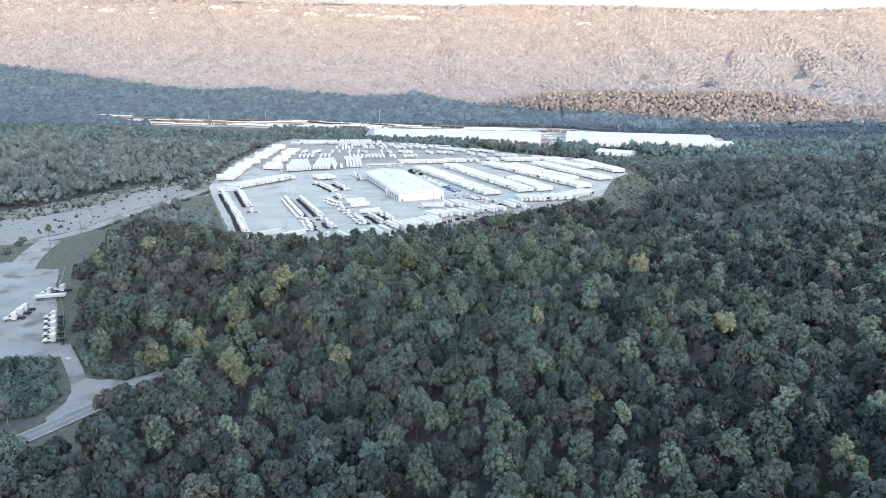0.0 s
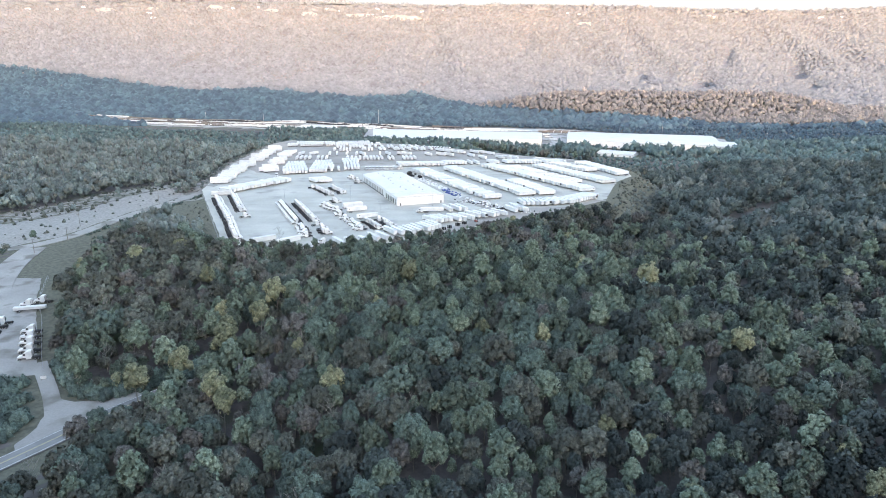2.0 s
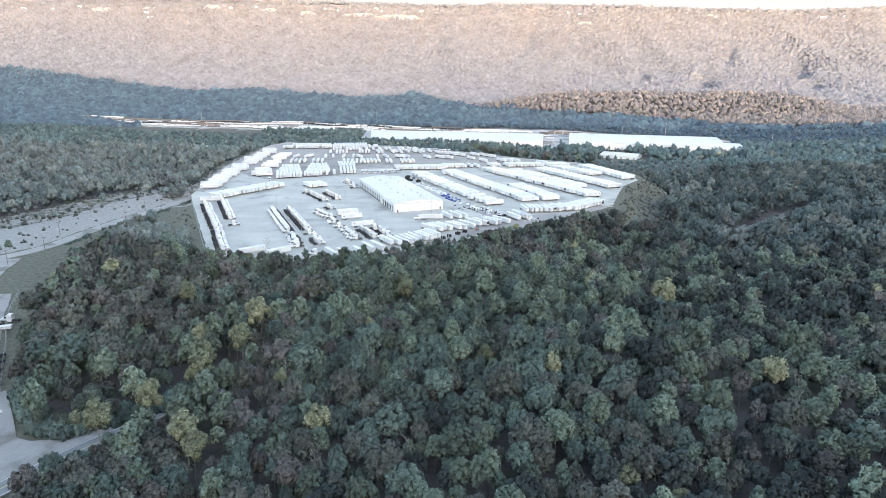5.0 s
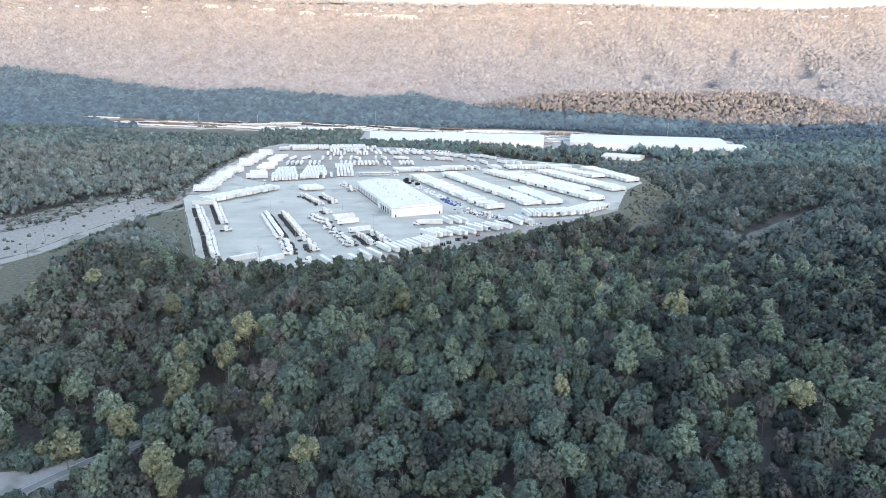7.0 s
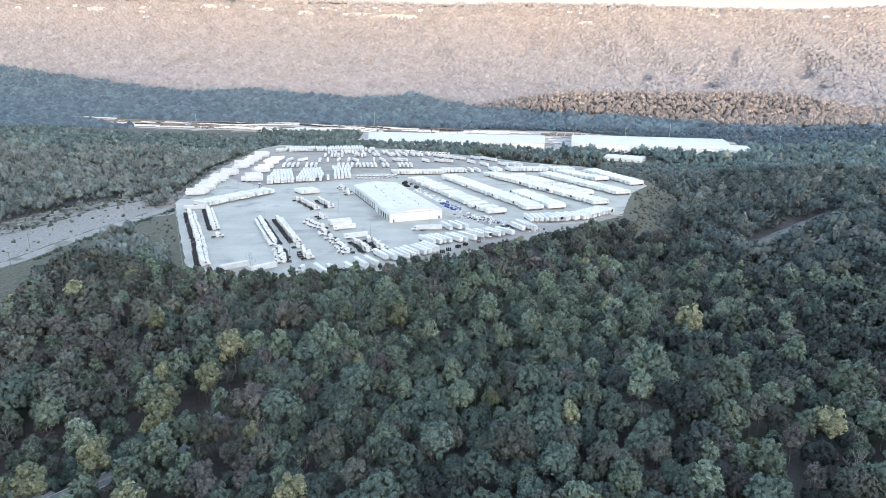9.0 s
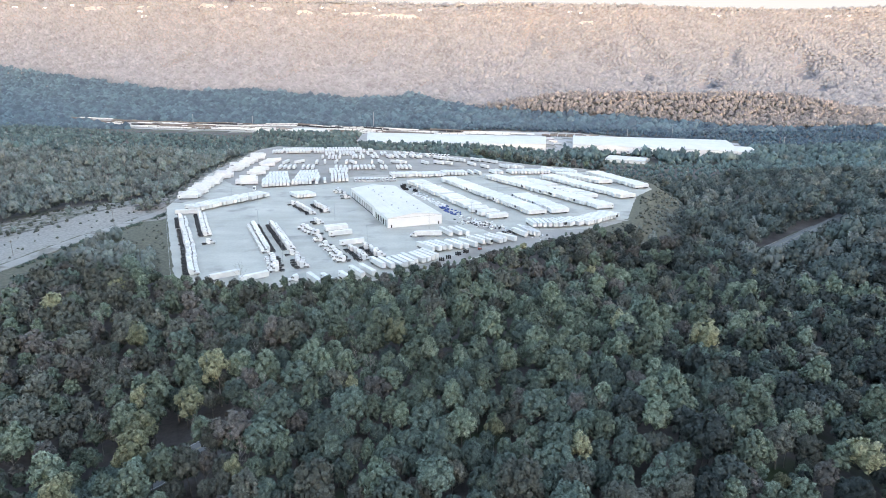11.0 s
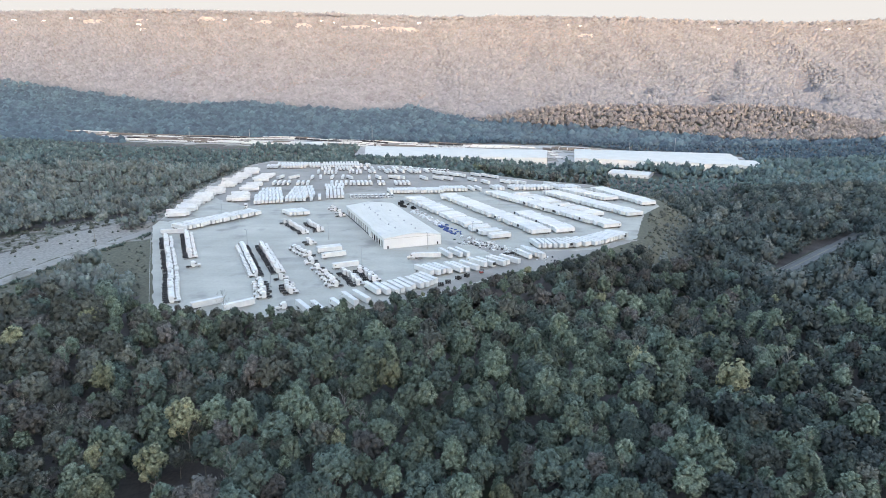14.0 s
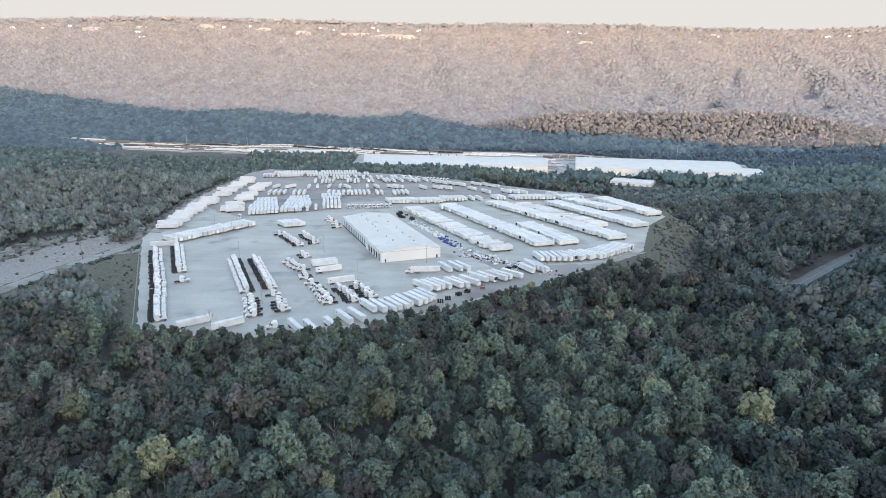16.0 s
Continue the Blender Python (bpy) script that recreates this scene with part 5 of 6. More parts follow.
def crown_shape(seed, radius=4.3, tall=8.0, base=5.0, lobes=15, cards=520, size=0.8, pointed=0.0, core=0.82, spread=1.0, rough=False):
    """A leafy crown: upright plumes set in a dome round a dark heart, covered by many small leaf clumps. Points, triangles, normals."""
    r = np.random.default_rng(seed)
    u = (np.arange(lobes) + 0.5) / lobes
    up = 1 - 1.45 * u
    ang = np.arange(lobes) * 2.4 + r.uniform(0, 6)
    flat = np.sqrt(np.clip(1 - up * up, 0, 1)) * (1 - pointed * np.clip(up, 0, 1) * 0.6)
    reach = r.uniform(0.86, 1.12, lobes)
    c = np.stack([np.cos(ang) * flat * radius * 0.68 * reach, np.sin(ang) * flat * radius * 0.68 * reach, base + tall * 0.44 + up * tall * 0.34 * reach], 1)
    c += r.normal(0, radius * 0.07 * spread, c.shape)
    rad = radius * r.uniform(0.78, 1.22, lobes) * 1.32 / math.sqrt(lobes) * (1 - 0.3 * pointed * np.clip(up, 0, 1))
    long = np.stack([rad, rad, rad * r.uniform(1.1, 1.5, lobes)], 1)
    pts, tris, nors, n = [], [], [], 0
    ball, skin = (OCT_V * 1.1, OCT_F) if rough else (ICO_V, ICO_F)
    # the heart of the crown
    heart, shell = (OCT_V * 1.2, OCT_F) if lobes < 8 else (ICO_V, ICO_F)
    v = heart * np.array([radius * 0.66, radius * 0.66, tall * 0.36]) * r.uniform(0.9, 1.08, (len(heart), 1)) * min(1.0, core * 1.12)
    pts.append(v + np.array([0, 0, base + tall * 0.42]))
    nors.append(heart * 1.0)
    tris.append(shell)
    n += len(v)
    for i in range(lobes):
        q = ball @ np.linalg.qr(r.normal(size=(3, 3)))[0] * r.uniform(0.85, 1.1, (len(ball), 1))
        pts.append(q * long[i] * core + c[i])
        nors.append(q)
        tris.append(skin + n)
        n += len(q)
    per = max(1, int(cards * 1.5 / lobes))
    away = c - np.array([0, 0, base + tall * 0.3])
    away /= np.linalg.norm(away, axis=1)[:, None]
    for i in range(lobes):
        d = r.normal(size=(per, 3)) + away[i] * 0.7 + np.array([0, 0, 0.35])
        d /= np.linalg.norm(d, axis=1)[:, None]
        p = c[i] + d * long[i] * r.uniform(0.82, 1.12, (per, 1))
        inner = (np.linalg.norm((p[:, None] - c[None]) / long[None], axis=2) < 0.8).sum(1) > 0
        p, d = p[~inner], d[~inner]
        nrm = d + r.normal(0, 0.6, d.shape) + np.array([0, 0, 0.2])
        nrm /= np.linalg.norm(nrm, axis=1)[:, None]
        a = np.cross(nrm, r.normal(size=nrm.shape))
        a /= np.linalg.norm(a, axis=1)[:, None]
        b = np.cross(nrm, a)
        s = size * r.uniform(0.5, 1.2, (len(p), 1)) * 0.5
        e = s * r.uniform(0.6, 1.0, (len(p), 1))
        k = len(p)
        tip = np.stack([p - a * s - b * e * 0.6, p + a * s - b * e * 0.5, p + a * s * r.uniform(-0.5, 0.5, (k, 1)) + b * e * 1.2], 1).reshape(-1, 3)
        tris.append(n + np.arange(k)[:, None] * 3 + np.array([0, 1, 2]))
        pts.append(tip)
        nors.append(np.repeat(d * 0.6 + nrm * 0.75, 3, 0))
        n += 3 * k
    pts, nors = np.vstack(pts), np.vstack(nors)
    out = (pts - np.array([0, 0, base + tall * 0.28])) / np.array([radius, radius, tall * 0.55])
    nors = nors * 0.85 + out * 0.3
    return pts, np.vstack(tris), nors / np.linalg.norm(nors, axis=1)[:, None]


def limbs(seed, tall=11.0, base=4.0, n=7, reach=3.0, thick=0.22, twigs=0):
    """A tapered trunk with forking limbs."""
    r = random.Random(seed)
    f = Form()
    lean = Vector((r.uniform(-0.5, 0.5), r.uniform(-0.5, 0.5), 0))
    knots = [Vector((0, 0, -0.6)), Vector((0, 0, base * 0.6)) + lean * 0.3, Vector((0, 0, base)) + lean * 0.6, Vector((0, 0, tall)) + lean]
    for i in range(3):
        f.tube(knots[i], knots[i + 1], thick * (1 - i * 0.28), thick * (1 - (i + 1) * 0.28), 5)
    for i in range(n):
        z = base * 0.8 + (tall - base) * i / n * 0.9
        a = i * 2.4 + r.uniform(-0.4, 0.4)
        k = reach * (1 - 0.55 * i / n) * r.uniform(0.75, 1.1)
        s = Vector((0, 0, z)) + lean * (z / tall)
        m = s + Vector((math.cos(a) * k * 0.5, math.sin(a) * k * 0.5, k * 0.45))
        e = m + Vector((math.cos(a + 0.3) * k * 0.5, math.sin(a + 0.3) * k * 0.5, k * 0.6))
        f.tube(s, m, thick * 0.4, thick * 0.25, 3)
        f.tube(m, e, thick * 0.25, thick * 0.08, 3)
        for _ in range(twigs):
            q = s.lerp(e, r.uniform(0.4, 1)) if r.random() < 0.4 else m.lerp(e, r.random())
            w = q + Vector((r.uniform(-1, 1), r.uniform(-1, 1), r.uniform(0.3, 1.4))) * k * 0.42
            f.tube(q, w, thick * 0.14, thick * 0.04, 3)
    return f


KINDS = {
    "oak": (OAK, BARK, "dark green broadleaf tree in the dense wood", dict(radius=3.9, tall=7.8, base=4.0, lobes=26)),
    "maple": (LIME, BARK, "light green broadleaf tree with an airy crown", dict(radius=3.1, tall=9.4, base=4.0, lobes=22, pointed=0.45)),
    "olive": (OLIVE, BARK, "olive brown broadleaf tree turning in autumn", dict(radius=3.6, tall=7.6, base=4.0, lobes=24)),
    "russet": (RUSSET, BARK, "grey russet tree with thinning autumn leaves", dict(radius=3.4, tall=8.0, base=4.0, lobes=20, spread=1.5)),
    "shade": (SHADE, BARK, "deep green broadleaf tree, darkened further to imitate dim light", dict(radius=3.6, tall=8.0, base=4.0, lobes=24)),
    "yellow": (YELLOW, PALE, "yellow leaved tree standing out of the wood", dict(radius=3.4, tall=8.6, base=5.5, lobes=13, spread=1.7)),
}
VARIANTS, LESS, TINY = 5, {}, {}
near_models = {}
for number, (kind_name, (leaf, bark, label, shape)) in enumerate(KINDS.items()):
    for v in range(VARIANTS if kind_name != "yellow" else 2):
        seed = number * 40 + v
        grown = dict(shape)
        grown["radius"] *= (0.8, 1.0, 1.18, 0.9, 1.08)[v]
        grown["tall"] *= (1.0, 0.94, 1.06, 1.12, 0.9)[v]
        p, t, nn = crown_shape(seed, cards=1080 if kind_name not in ("russet", "yellow") else 900, size=0.7, core=0.74, rough=True, **grown)
        crown = sheet("crown", p, t, [leaf], normals=nn)
        trunk = limbs(seed, tall=grown["base"] + grown["tall"] * 0.75, base=grown["base"], reach=grown["radius"] * 0.8).mesh("trunk", bark)
        near_models[kind_name, v] = (crown, trunk)
        LESS[kind_name, v] = crown_shape(seed, cards=96, size=1.2, core=0.78, rough=True, **{**grown, "lobes": 9})
        TINY[kind_name, v] = crown_shape(seed, cards=8, size=2.6, core=1.0, rough=True, **{**grown, "lobes": 3, "radius": grown["radius"] * 1.1})
BARE = [limbs(900 + v, tall=13, base=4.5, n=12, reach=4.2, thick=0.17, twigs=8).mesh("trunk", PALE) for v in range(3)]


def patch(x, y, scale, seed):
    """Slow noise between 0 and 1, for groves of one colour."""
    a = np.sin(x / scale + seed) * np.cos(y / scale * 1.3 - seed * 2) + 0.6 * np.sin((x + y) / scale * 1.7 + seed * 3) * np.cos((x - y) / scale * 0.9 + seed)
    return 0.5 + 0.32 * a


def stand(x0, x1, y0, y1, gap, seed, wedge=0.78, room=70.0):
    """Jittered places for trees where the ground is wooded."""
    r = np.random.default_rng(seed)
    xs, ys = np.meshgrid(np.arange(x0, x1, gap), np.arange(y0, y1, gap * 0.9))
    xs = xs + (np.arange(xs.shape[0]) % 2)[:, None] * gap * 0.5
    x = xs.ravel() + r.uniform(-0.42, 0.42, xs.size) * gap
    y = ys.ravel() + r.uniform(-0.42, 0.42, ys.size) * gap
    keep = (np.abs(x) < wedge * y + room) & ~open_ground(x, y)
    return x[keep], y[keep], r


def pick_kind(x, y, r):
    q = r.uniform(size=x.shape)
    # light green trees thicken on the hill, also lightening it as haze would
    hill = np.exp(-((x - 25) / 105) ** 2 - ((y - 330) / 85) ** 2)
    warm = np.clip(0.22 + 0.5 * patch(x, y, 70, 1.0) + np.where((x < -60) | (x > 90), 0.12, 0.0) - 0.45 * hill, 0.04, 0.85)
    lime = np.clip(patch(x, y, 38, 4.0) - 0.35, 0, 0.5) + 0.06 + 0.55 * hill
    names = np.full(x.shape, "oak", object)
    names[q < warm] = "olive"
    names[q < warm * 0.26] = "russet"
    # darker trees near and to the right, partly real, partly imitating lens falloff
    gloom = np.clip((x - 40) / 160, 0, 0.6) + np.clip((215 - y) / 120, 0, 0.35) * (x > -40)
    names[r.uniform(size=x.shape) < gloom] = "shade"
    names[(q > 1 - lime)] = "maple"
    names[r.uniform(size=x.shape) < 0.012] = "yellow"
    return names


def tree(kind_name, v, x, y, z, size, turn, tilt):
    leaf, bark, label, _ = KINDS[kind_name]
    top = new({"oak": "oak_tree", "maple": "maple_tree", "olive": "hickory_tree", "russet": "ash_tree", "shade": "elm_tree", "yellow": "poplar_tree"}[kind_name])
    tagged(top, label, "tree", kind_name + " trees of the near wood")
    crown, trunk = near_models[kind_name, v]
    part("trunk", trunk, None, top)
    part("crown", crown, None, top)
    top.matrix_basis = pose(x, y, z, tilt, 0, turn) @ Matrix.Diagonal((size, size, size ** 0.7 * (1.0 + 0.012 * (turn % 17)), 1))


def mats_at(x, y, z, size, turn, stretch):
    m = np.zeros((len(x), 4, 4))
    c, s = np.cos(turn) * size, np.sin(turn) * size
    m[:, 0, 0], m[:, 0, 1], m[:, 1, 0], m[:, 1, 1] = c, -s, s, c
    m[:, 2, 2], m[:, 3, 3] = size * stretch, 1
    m[:, 0, 3], m[:, 1, 3], m[:, 2, 3] = x, y, z
    return m


# the near wood: single trees up close, the rest joined by kind
X, Y, R = stand(-420, 420, 124, 430, 6.1, 21, 0.73, 28.0)
keep = from_edge(X, Y, LOT) > 2.5
X, Y = X[keep], Y[keep]
Z = height(X, Y)
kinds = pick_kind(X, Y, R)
near_lot = np.clip(from_edge(X, Y, LOT) / 25, 0.62, 1.0)
SIZE = np.clip(R.lognormal(-0.12, 0.28, len(X)), 0.45, 1.5) * (0.62 + 0.38 * near_lot)
low = (7.5 + 0.40 * from_edge(X, Y, LOT) + R.uniform(-2.5, 1.5, len(X)) - Z) / 15.8
SIZE = np.where((Y > 330) & (X > -165), np.clip(SIZE, 0.4, np.maximum(low, 0.42)), SIZE)
SPIN, LEAN, FORM = R.uniform(0, 360, len(X)), R.normal(0, 3, len(X)), R.integers(0, VARIANTS, len(X))
order = np.argsort(np.hypot(X, np.maximum(0, Y - 245) * 1.4))
count, rest = {}, []
for i in order:
    k = kinds[i]
    if count.get(k, 0) < {"oak": 290, "olive": 200, "russet": 90, "maple": 150, "shade": 120, "yellow": 14}[k]:
        count[k] = count.get(k, 0) + 1
        tree(k, int(FORM[i]) % (2 if k == "yellow" else VARIANTS), X[i], Y[i], Z[i], SIZE[i], SPIN[i], LEAN[i])
    else:
        rest.append(i)
rest = np.array(rest)


def woods(name, model, x, y, z, size, names, label, rng, sink=0.0, stretch=(0.85, 1.2), wear=None):
    """Joined woods, one mesh for each kind of tree."""
    for kind_name in KINDS:
        pts, tris, nors, tones, n = [], [], [], [], 0
        for v in range(VARIANTS if kind_name != "yellow" else 2):
            sel = np.where((names == kind_name) & (np.arange(len(x)) % (VARIANTS if kind_name != "yellow" else 2) == v))[0]
            if not len(sel):
                continue
            p, t, nn = model[kind_name, v]
            mm = mats_at(x[sel], y[sel], z[sel] - sink, size[sel], rng.uniform(0, 6.28, len(sel)), rng.uniform(*stretch, len(sel)))
            pts.append((np.einsum("nij,pj->npi", mm[:, :3, :3], p) + mm[:, None, :3, 3]).reshape(-1, 3))
            tris.append((t[None] + (np.arange(len(sel)) * len(p))[:, None, None]).reshape(-1, 3) + n)
            turned = np.einsum("nij,pj->npi", mm[:, :3, :3], nn).reshape(-1, 3)
            nors.append(turned / np.linalg.norm(turned, axis=1)[:, None])
            tones.append(np.repeat(rng.uniform(0, 1, len(sel)), len(p)))
            n += len(pts[-1])
        if n:
            mat = (wear or {}).get(kind_name, KINDS[kind_name][0])
            tagged(new(name, sheet(name, np.vstack(pts), np.vstack(tris), [mat], normals=np.vstack(nors), tone=np.concatenate(tones))), label, "woods", kind="stuff")


MID = {key: crown_shape(key[1] + 7, cards=250, size=1.15, core=0.8, rough=True, **{**KINDS[key[0]][3], "lobes": 15}) for key in near_models}
FULL = {key: crown_shape(key[1] + 5, cards=400, size=0.98, core=0.76, rough=True, **KINDS[key[0]][3]) for key in near_models}
SOME = {key: crown_shape(key[1] + 9, cards=140, size=1.4, core=0.8, rough=True, **{**KINDS[key[0]][3], "lobes": 11}) for key in near_models}
reach = np.hypot(X[rest], np.maximum(0, Y[rest] - 240))
for models_at, lot in ((FULL, reach < 150), (MID, (reach >= 150) & (reach < 225) | ((reach >= 150) & (Y[rest] > 370) & (np.abs(X[rest]) < 130))), (SOME, (reach >= 225) & ~((Y[rest] > 370) & (np.abs(X[rest]) < 130)))):
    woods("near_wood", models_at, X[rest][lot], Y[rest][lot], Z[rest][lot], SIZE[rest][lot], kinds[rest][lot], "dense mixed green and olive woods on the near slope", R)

# a close hem of young trees along the lot's lower edge
HEM = np.array([(-150, 414), (-145, 410), (-100, 400), (-62, 402), (-34, 416), (2, 440), (27, 464), (55, 480), (84, 508)], float)
RH = np.random.default_rng(81)
run = np.concatenate([[0], np.cumsum(np.hypot(*np.diff(HEM, axis=0).T))])
at = np.repeat(np.arange(0, run[-1], 3.6), 4) + RH.uniform(-1.8, 1.8, len(np.arange(0, run[-1], 3.6)) * 4)
hx, hy = np.interp(at, run, HEM[:, 0]), np.interp(at, run, HEM[:, 1])
out_x, out_y = np.interp(at, run[:-1] + 0.5 * np.diff(run), np.diff(HEM[:, 1]) / np.diff(run)), np.interp(at, run[:-1] + 0.5 * np.diff(run), -np.diff(HEM[:, 0]) / np.diff(run))
far = np.tile([3.2, 6.5, 10.0, 14.0], len(at) // 4) + RH.uniform(-1.2, 1.2, len(at))
hx, hy = hx + out_x * far, hy + out_y * far
keep = from_edge(hx, hy, LOT) > 2.4
hx, hy, far = hx[keep], hy[keep], far[keep]
hz = height(hx, hy)
crest = np.interp(hx, [-150, -60, 0, 30, 80], [3.5, 4.0, 3.5, 0.0, -1.5]) + 0.25 * far + RH.normal(0, 1.5, len(hx))
woods("edge_wood", MID, hx, hy, hz, np.clip((crest - hz) / 15.8, 0.32, 1.0), pick_kind(hx, hy, RH), "young green trees crowding the edge of the truck park", RH)

# bare trees with pale limbs
bare_rng = random.Random(3)
for i in range(46):
    j = bare_rng.randrange(len(X))
    x, y = X[j] + bare_rng.uniform(-3, 3), Y[j] + bare_rng.uniform(-3, 3)
    if y > 380 or open_ground(np.array(x), np.array(y)):
        continue
    top = new("bare_tree")
    tagged(top, "leafless tree with pale grey limbs", "tree", "bare trees of the near wood")
    part("trunk", BARE[i % 3], None, top)
    top.matrix_basis = pose(x, y, float(height(x, y)), 0, 0, bare_rng.uniform(0, 360)) @ Matrix.Diagonal((1.1, 1.1, bare_rng.uniform(0.95, 1.2), 1))

# paler bare crowns among the leaves
me = limbs(955, tall=13.5, base=5, n=12, reach=4.0, thick=0.16, twigs=6).mesh("bare_crown", PALE)
me.calc_loop_triangles()
bare_model = (np.array([v.co for v in me.vertices]), np.array([t.vertices[:] for t in me.loop_triangles]))
pickb = R.choice(len(X), 150, replace=False)
pickb = pickb[(Y[pickb] < 410) & (np.abs(X[pickb] - 10) > 40 * R.uniform(0, 1, len(pickb)))]
bx, by = X[pickb] + R.uniform(-3.5, 3.5, len(pickb)), Y[pickb] + R.uniform(-3.5, 3.5, len(pickb))
ok = ~open_ground(bx, by)
bx, by = bx[ok], by[ok]
scattered("bare_crowns", (*bare_model, np.zeros(len(bare_model[1]), int), [PALE]), list(mats_at(bx, by, height(bx, by), R.uniform(0.85, 1.15, len(bx)), R.uniform(0, 6, len(bx)), R.uniform(0.95, 1.2, len(bx)))),
          "leafless pale crowns among the green trees", "bare trees")

# yellow trees that stand out
for x, y, s in ((-107.5, 213.5, 1.5), (-96, 223, 1.5), (-86, 240, 1.55), (-90, 254, 1.5), (-78, 262, 1.35), (-96, 268, 1.2), (113, 160, 1.0), (110, 173, 0.95), (62, 152, 1.0), (180, 440, 1.1)):
    tree("yellow", int(abs(x)) % 2, x, y, float(height(x, y)), s, x * 7 % 360, 2)

# broad trees leaning over the road by the junction
for kind_name, x, y, size in (("oak", -112, 196, 0.95), ("oak", -103, 195, 1.1)):
    tree(kind_name, int(y) % VARIANTS, x, y, float(height(x, y)), size, x * 11 % 360, 2)

# low vines smothering the ground beside the path
XV, YV, RV = np.meshgrid(np.arange(-200, -135, 4.2), np.arange(182, 242, 4.0)), None, np.random.default_rng(31)
XV, YV = XV[0].ravel() + RV.uniform(-1.5, 1.5, XV[0].size), XV[1].ravel() + RV.uniform(-1.5, 1.5, XV[0].size)
keep = (from_edge(XV, YV, VINES) < 0) & (from_line(XV, YV, ROAD_PATH) > 8) & (from_edge(XV, YV, TRUCK_YARD) > 3)
XV, YV = XV[keep], YV[keep]
mound = crown_shape(77, radius=4.0, tall=4.0, base=-1.2, lobes=12, cards=220, size=0.9)
scattered("vine_thicket", (mound[0], mound[1], np.zeros(len(mound[1]), int), [OAK]), list(mats_at(XV, YV, height(XV, YV), RV.uniform(0.5, 1.1, len(XV)), RV.uniform(0, 6, len(XV)), RV.uniform(0.7, 1.5, len(XV)))),
          "green vines smothering the ground in mounds", "vines", mound[2])

# woods round the truck park and along the valley
X2, Y2, R2 = stand(-760, 760, 430, 900, 8.3, 22, 0.75, 40.0)
K2, S2 = pick_kind(X2, Y2, R2), np.clip(R2.lognormal(0.06, 0.24, len(X2)), 0.6, 1.8) * np.where(X2 > 150, 1.12, 0.95) * np.where((X2 > 130) & (Y2 > 780), 0.75, 1.0)
edge2 = from_edge(X2, Y2, LOT)
by_road = from_line(X2, Y2, ROAD_RIGHT[1:6])
S2 = np.where((X2 > 225) & (X2 < 360) & ((X2 - 195) * 150 > (Y2 - 503) * 162) & (by_road < 30), np.minimum(S2, np.maximum(0.3, (1.5 + 0.55 * by_road) / 12.5)), S2)
low = (6.0 + 0.3 * edge2 + R2.uniform(-2, 1.5, len(X2)) - height(X2, Y2)) / 15.8
S2 = np.where((X2 > -20) & (X2 < 190) & (Y2 < 640), np.minimum(S2, np.maximum(low, 0.4)), S2)
XW, YW, RW = stand(-760, -150, 430, 900, 6.3, 28, 0.75, 40.0)
FINE = {key: crown_shape(key[1] + 11, cards=44, size=1.15, core=0.84, rough=True, **{**KINDS[key[0]][3], "lobes": 7}) for key in near_models}
woods("west_wood", FINE, XW, YW, height(XW, YW), np.clip(RW.lognormal(-0.22, 0.26, len(XW)), 0.4, 1.4), pick_kind(XW, YW, RW), "thinning grey green woods on the western slope, paled to imitate haze", RW, 1.0, wear={"oak": WEST, "olive": HAZED, "russet": HAZED, "maple": WEST, "shade": WEST, "yellow": HAZED})
XU, YU, RU = stand(-170, 170, -40, 126, 7.4, 29, 0.73, 110.0)
woods("near_wood", FINE, XU, YU, height(XU, YU), np.clip(RU.lognormal(-0.1, 0.26, len(XU)), 0.45, 1.4), pick_kind(XU, YU, RU), "dense mixed green and olive woods on the near slope", RU)
east = X2 >= -150
X2, Y2, K2, S2 = X2[east], Y2[east], K2[east], S2[east]
close = (np.abs(X2) < 170) & (Y2 < 540)
woods("slope_wood", MID, X2[close], Y2[close], height(X2, Y2)[close], S2[close], K2[close], "dark green woods below the edge of the truck park", R2, 1.0)
X2, Y2, K2, S2 = X2[~close], Y2[~close], K2[~close], S2[~close]
# woods beyond x = 190 wear the colour with the painted shade
for side, wear in ((X2 <= 190, {}), (X2 > 190, {"oak": EAST_SHADE, "olive": EAST_SHADE, "russet": OLIVE, "maple": HAZED, "shade": EAST_SHADE, "yellow": HAZED})):
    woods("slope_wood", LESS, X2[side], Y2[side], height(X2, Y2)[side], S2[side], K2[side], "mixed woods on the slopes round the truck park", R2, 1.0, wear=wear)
X3, Y3, R3 = stand(-1400, 1400, 900, 1700, 10.6, 23, 0.75, 40.0)
S3 = R3.uniform(0.6, 1.0, len(X3)) * np.where(Y3 > 1050, 0.85, 1.0) * np.where((X3 > 170) & (X3 < 420) & (Y3 < 1060), 0.65, 1.0) * np.where((X3 > 200) & (Y3 > 1080) & (Y3 < 1260), 1.75, 1.0)
yard_gap = from_edge(X3, Y3, YARD_FAR)
S3 = np.where((X3 < -390) & (Y3 < 1800), S3 * np.clip(yard_gap * 0.085 / 13, 0.22, 1.0), S3)
# trees behind the yard get the painted shade colour too
K3, behind = pick_kind(X3, Y3, R3), Y3 > np.interp(X3, [-1400, -700, -180, 260, 600], [1680, 1640, 1480, 1420, 1330])
# valley trees wear the colours that carry the haze
woods("valley_wood", TINY, X3[~behind], Y3[~behind], height(X3, Y3)[~behind], S3[~behind], K3[~behind], "woods on the valley floor", R3, 1.5, wear={"oak": VALLEY, "olive": DUSK, "russet": WEST, "maple": VALLEY, "yellow": HAZED, "shade": VALLEY})
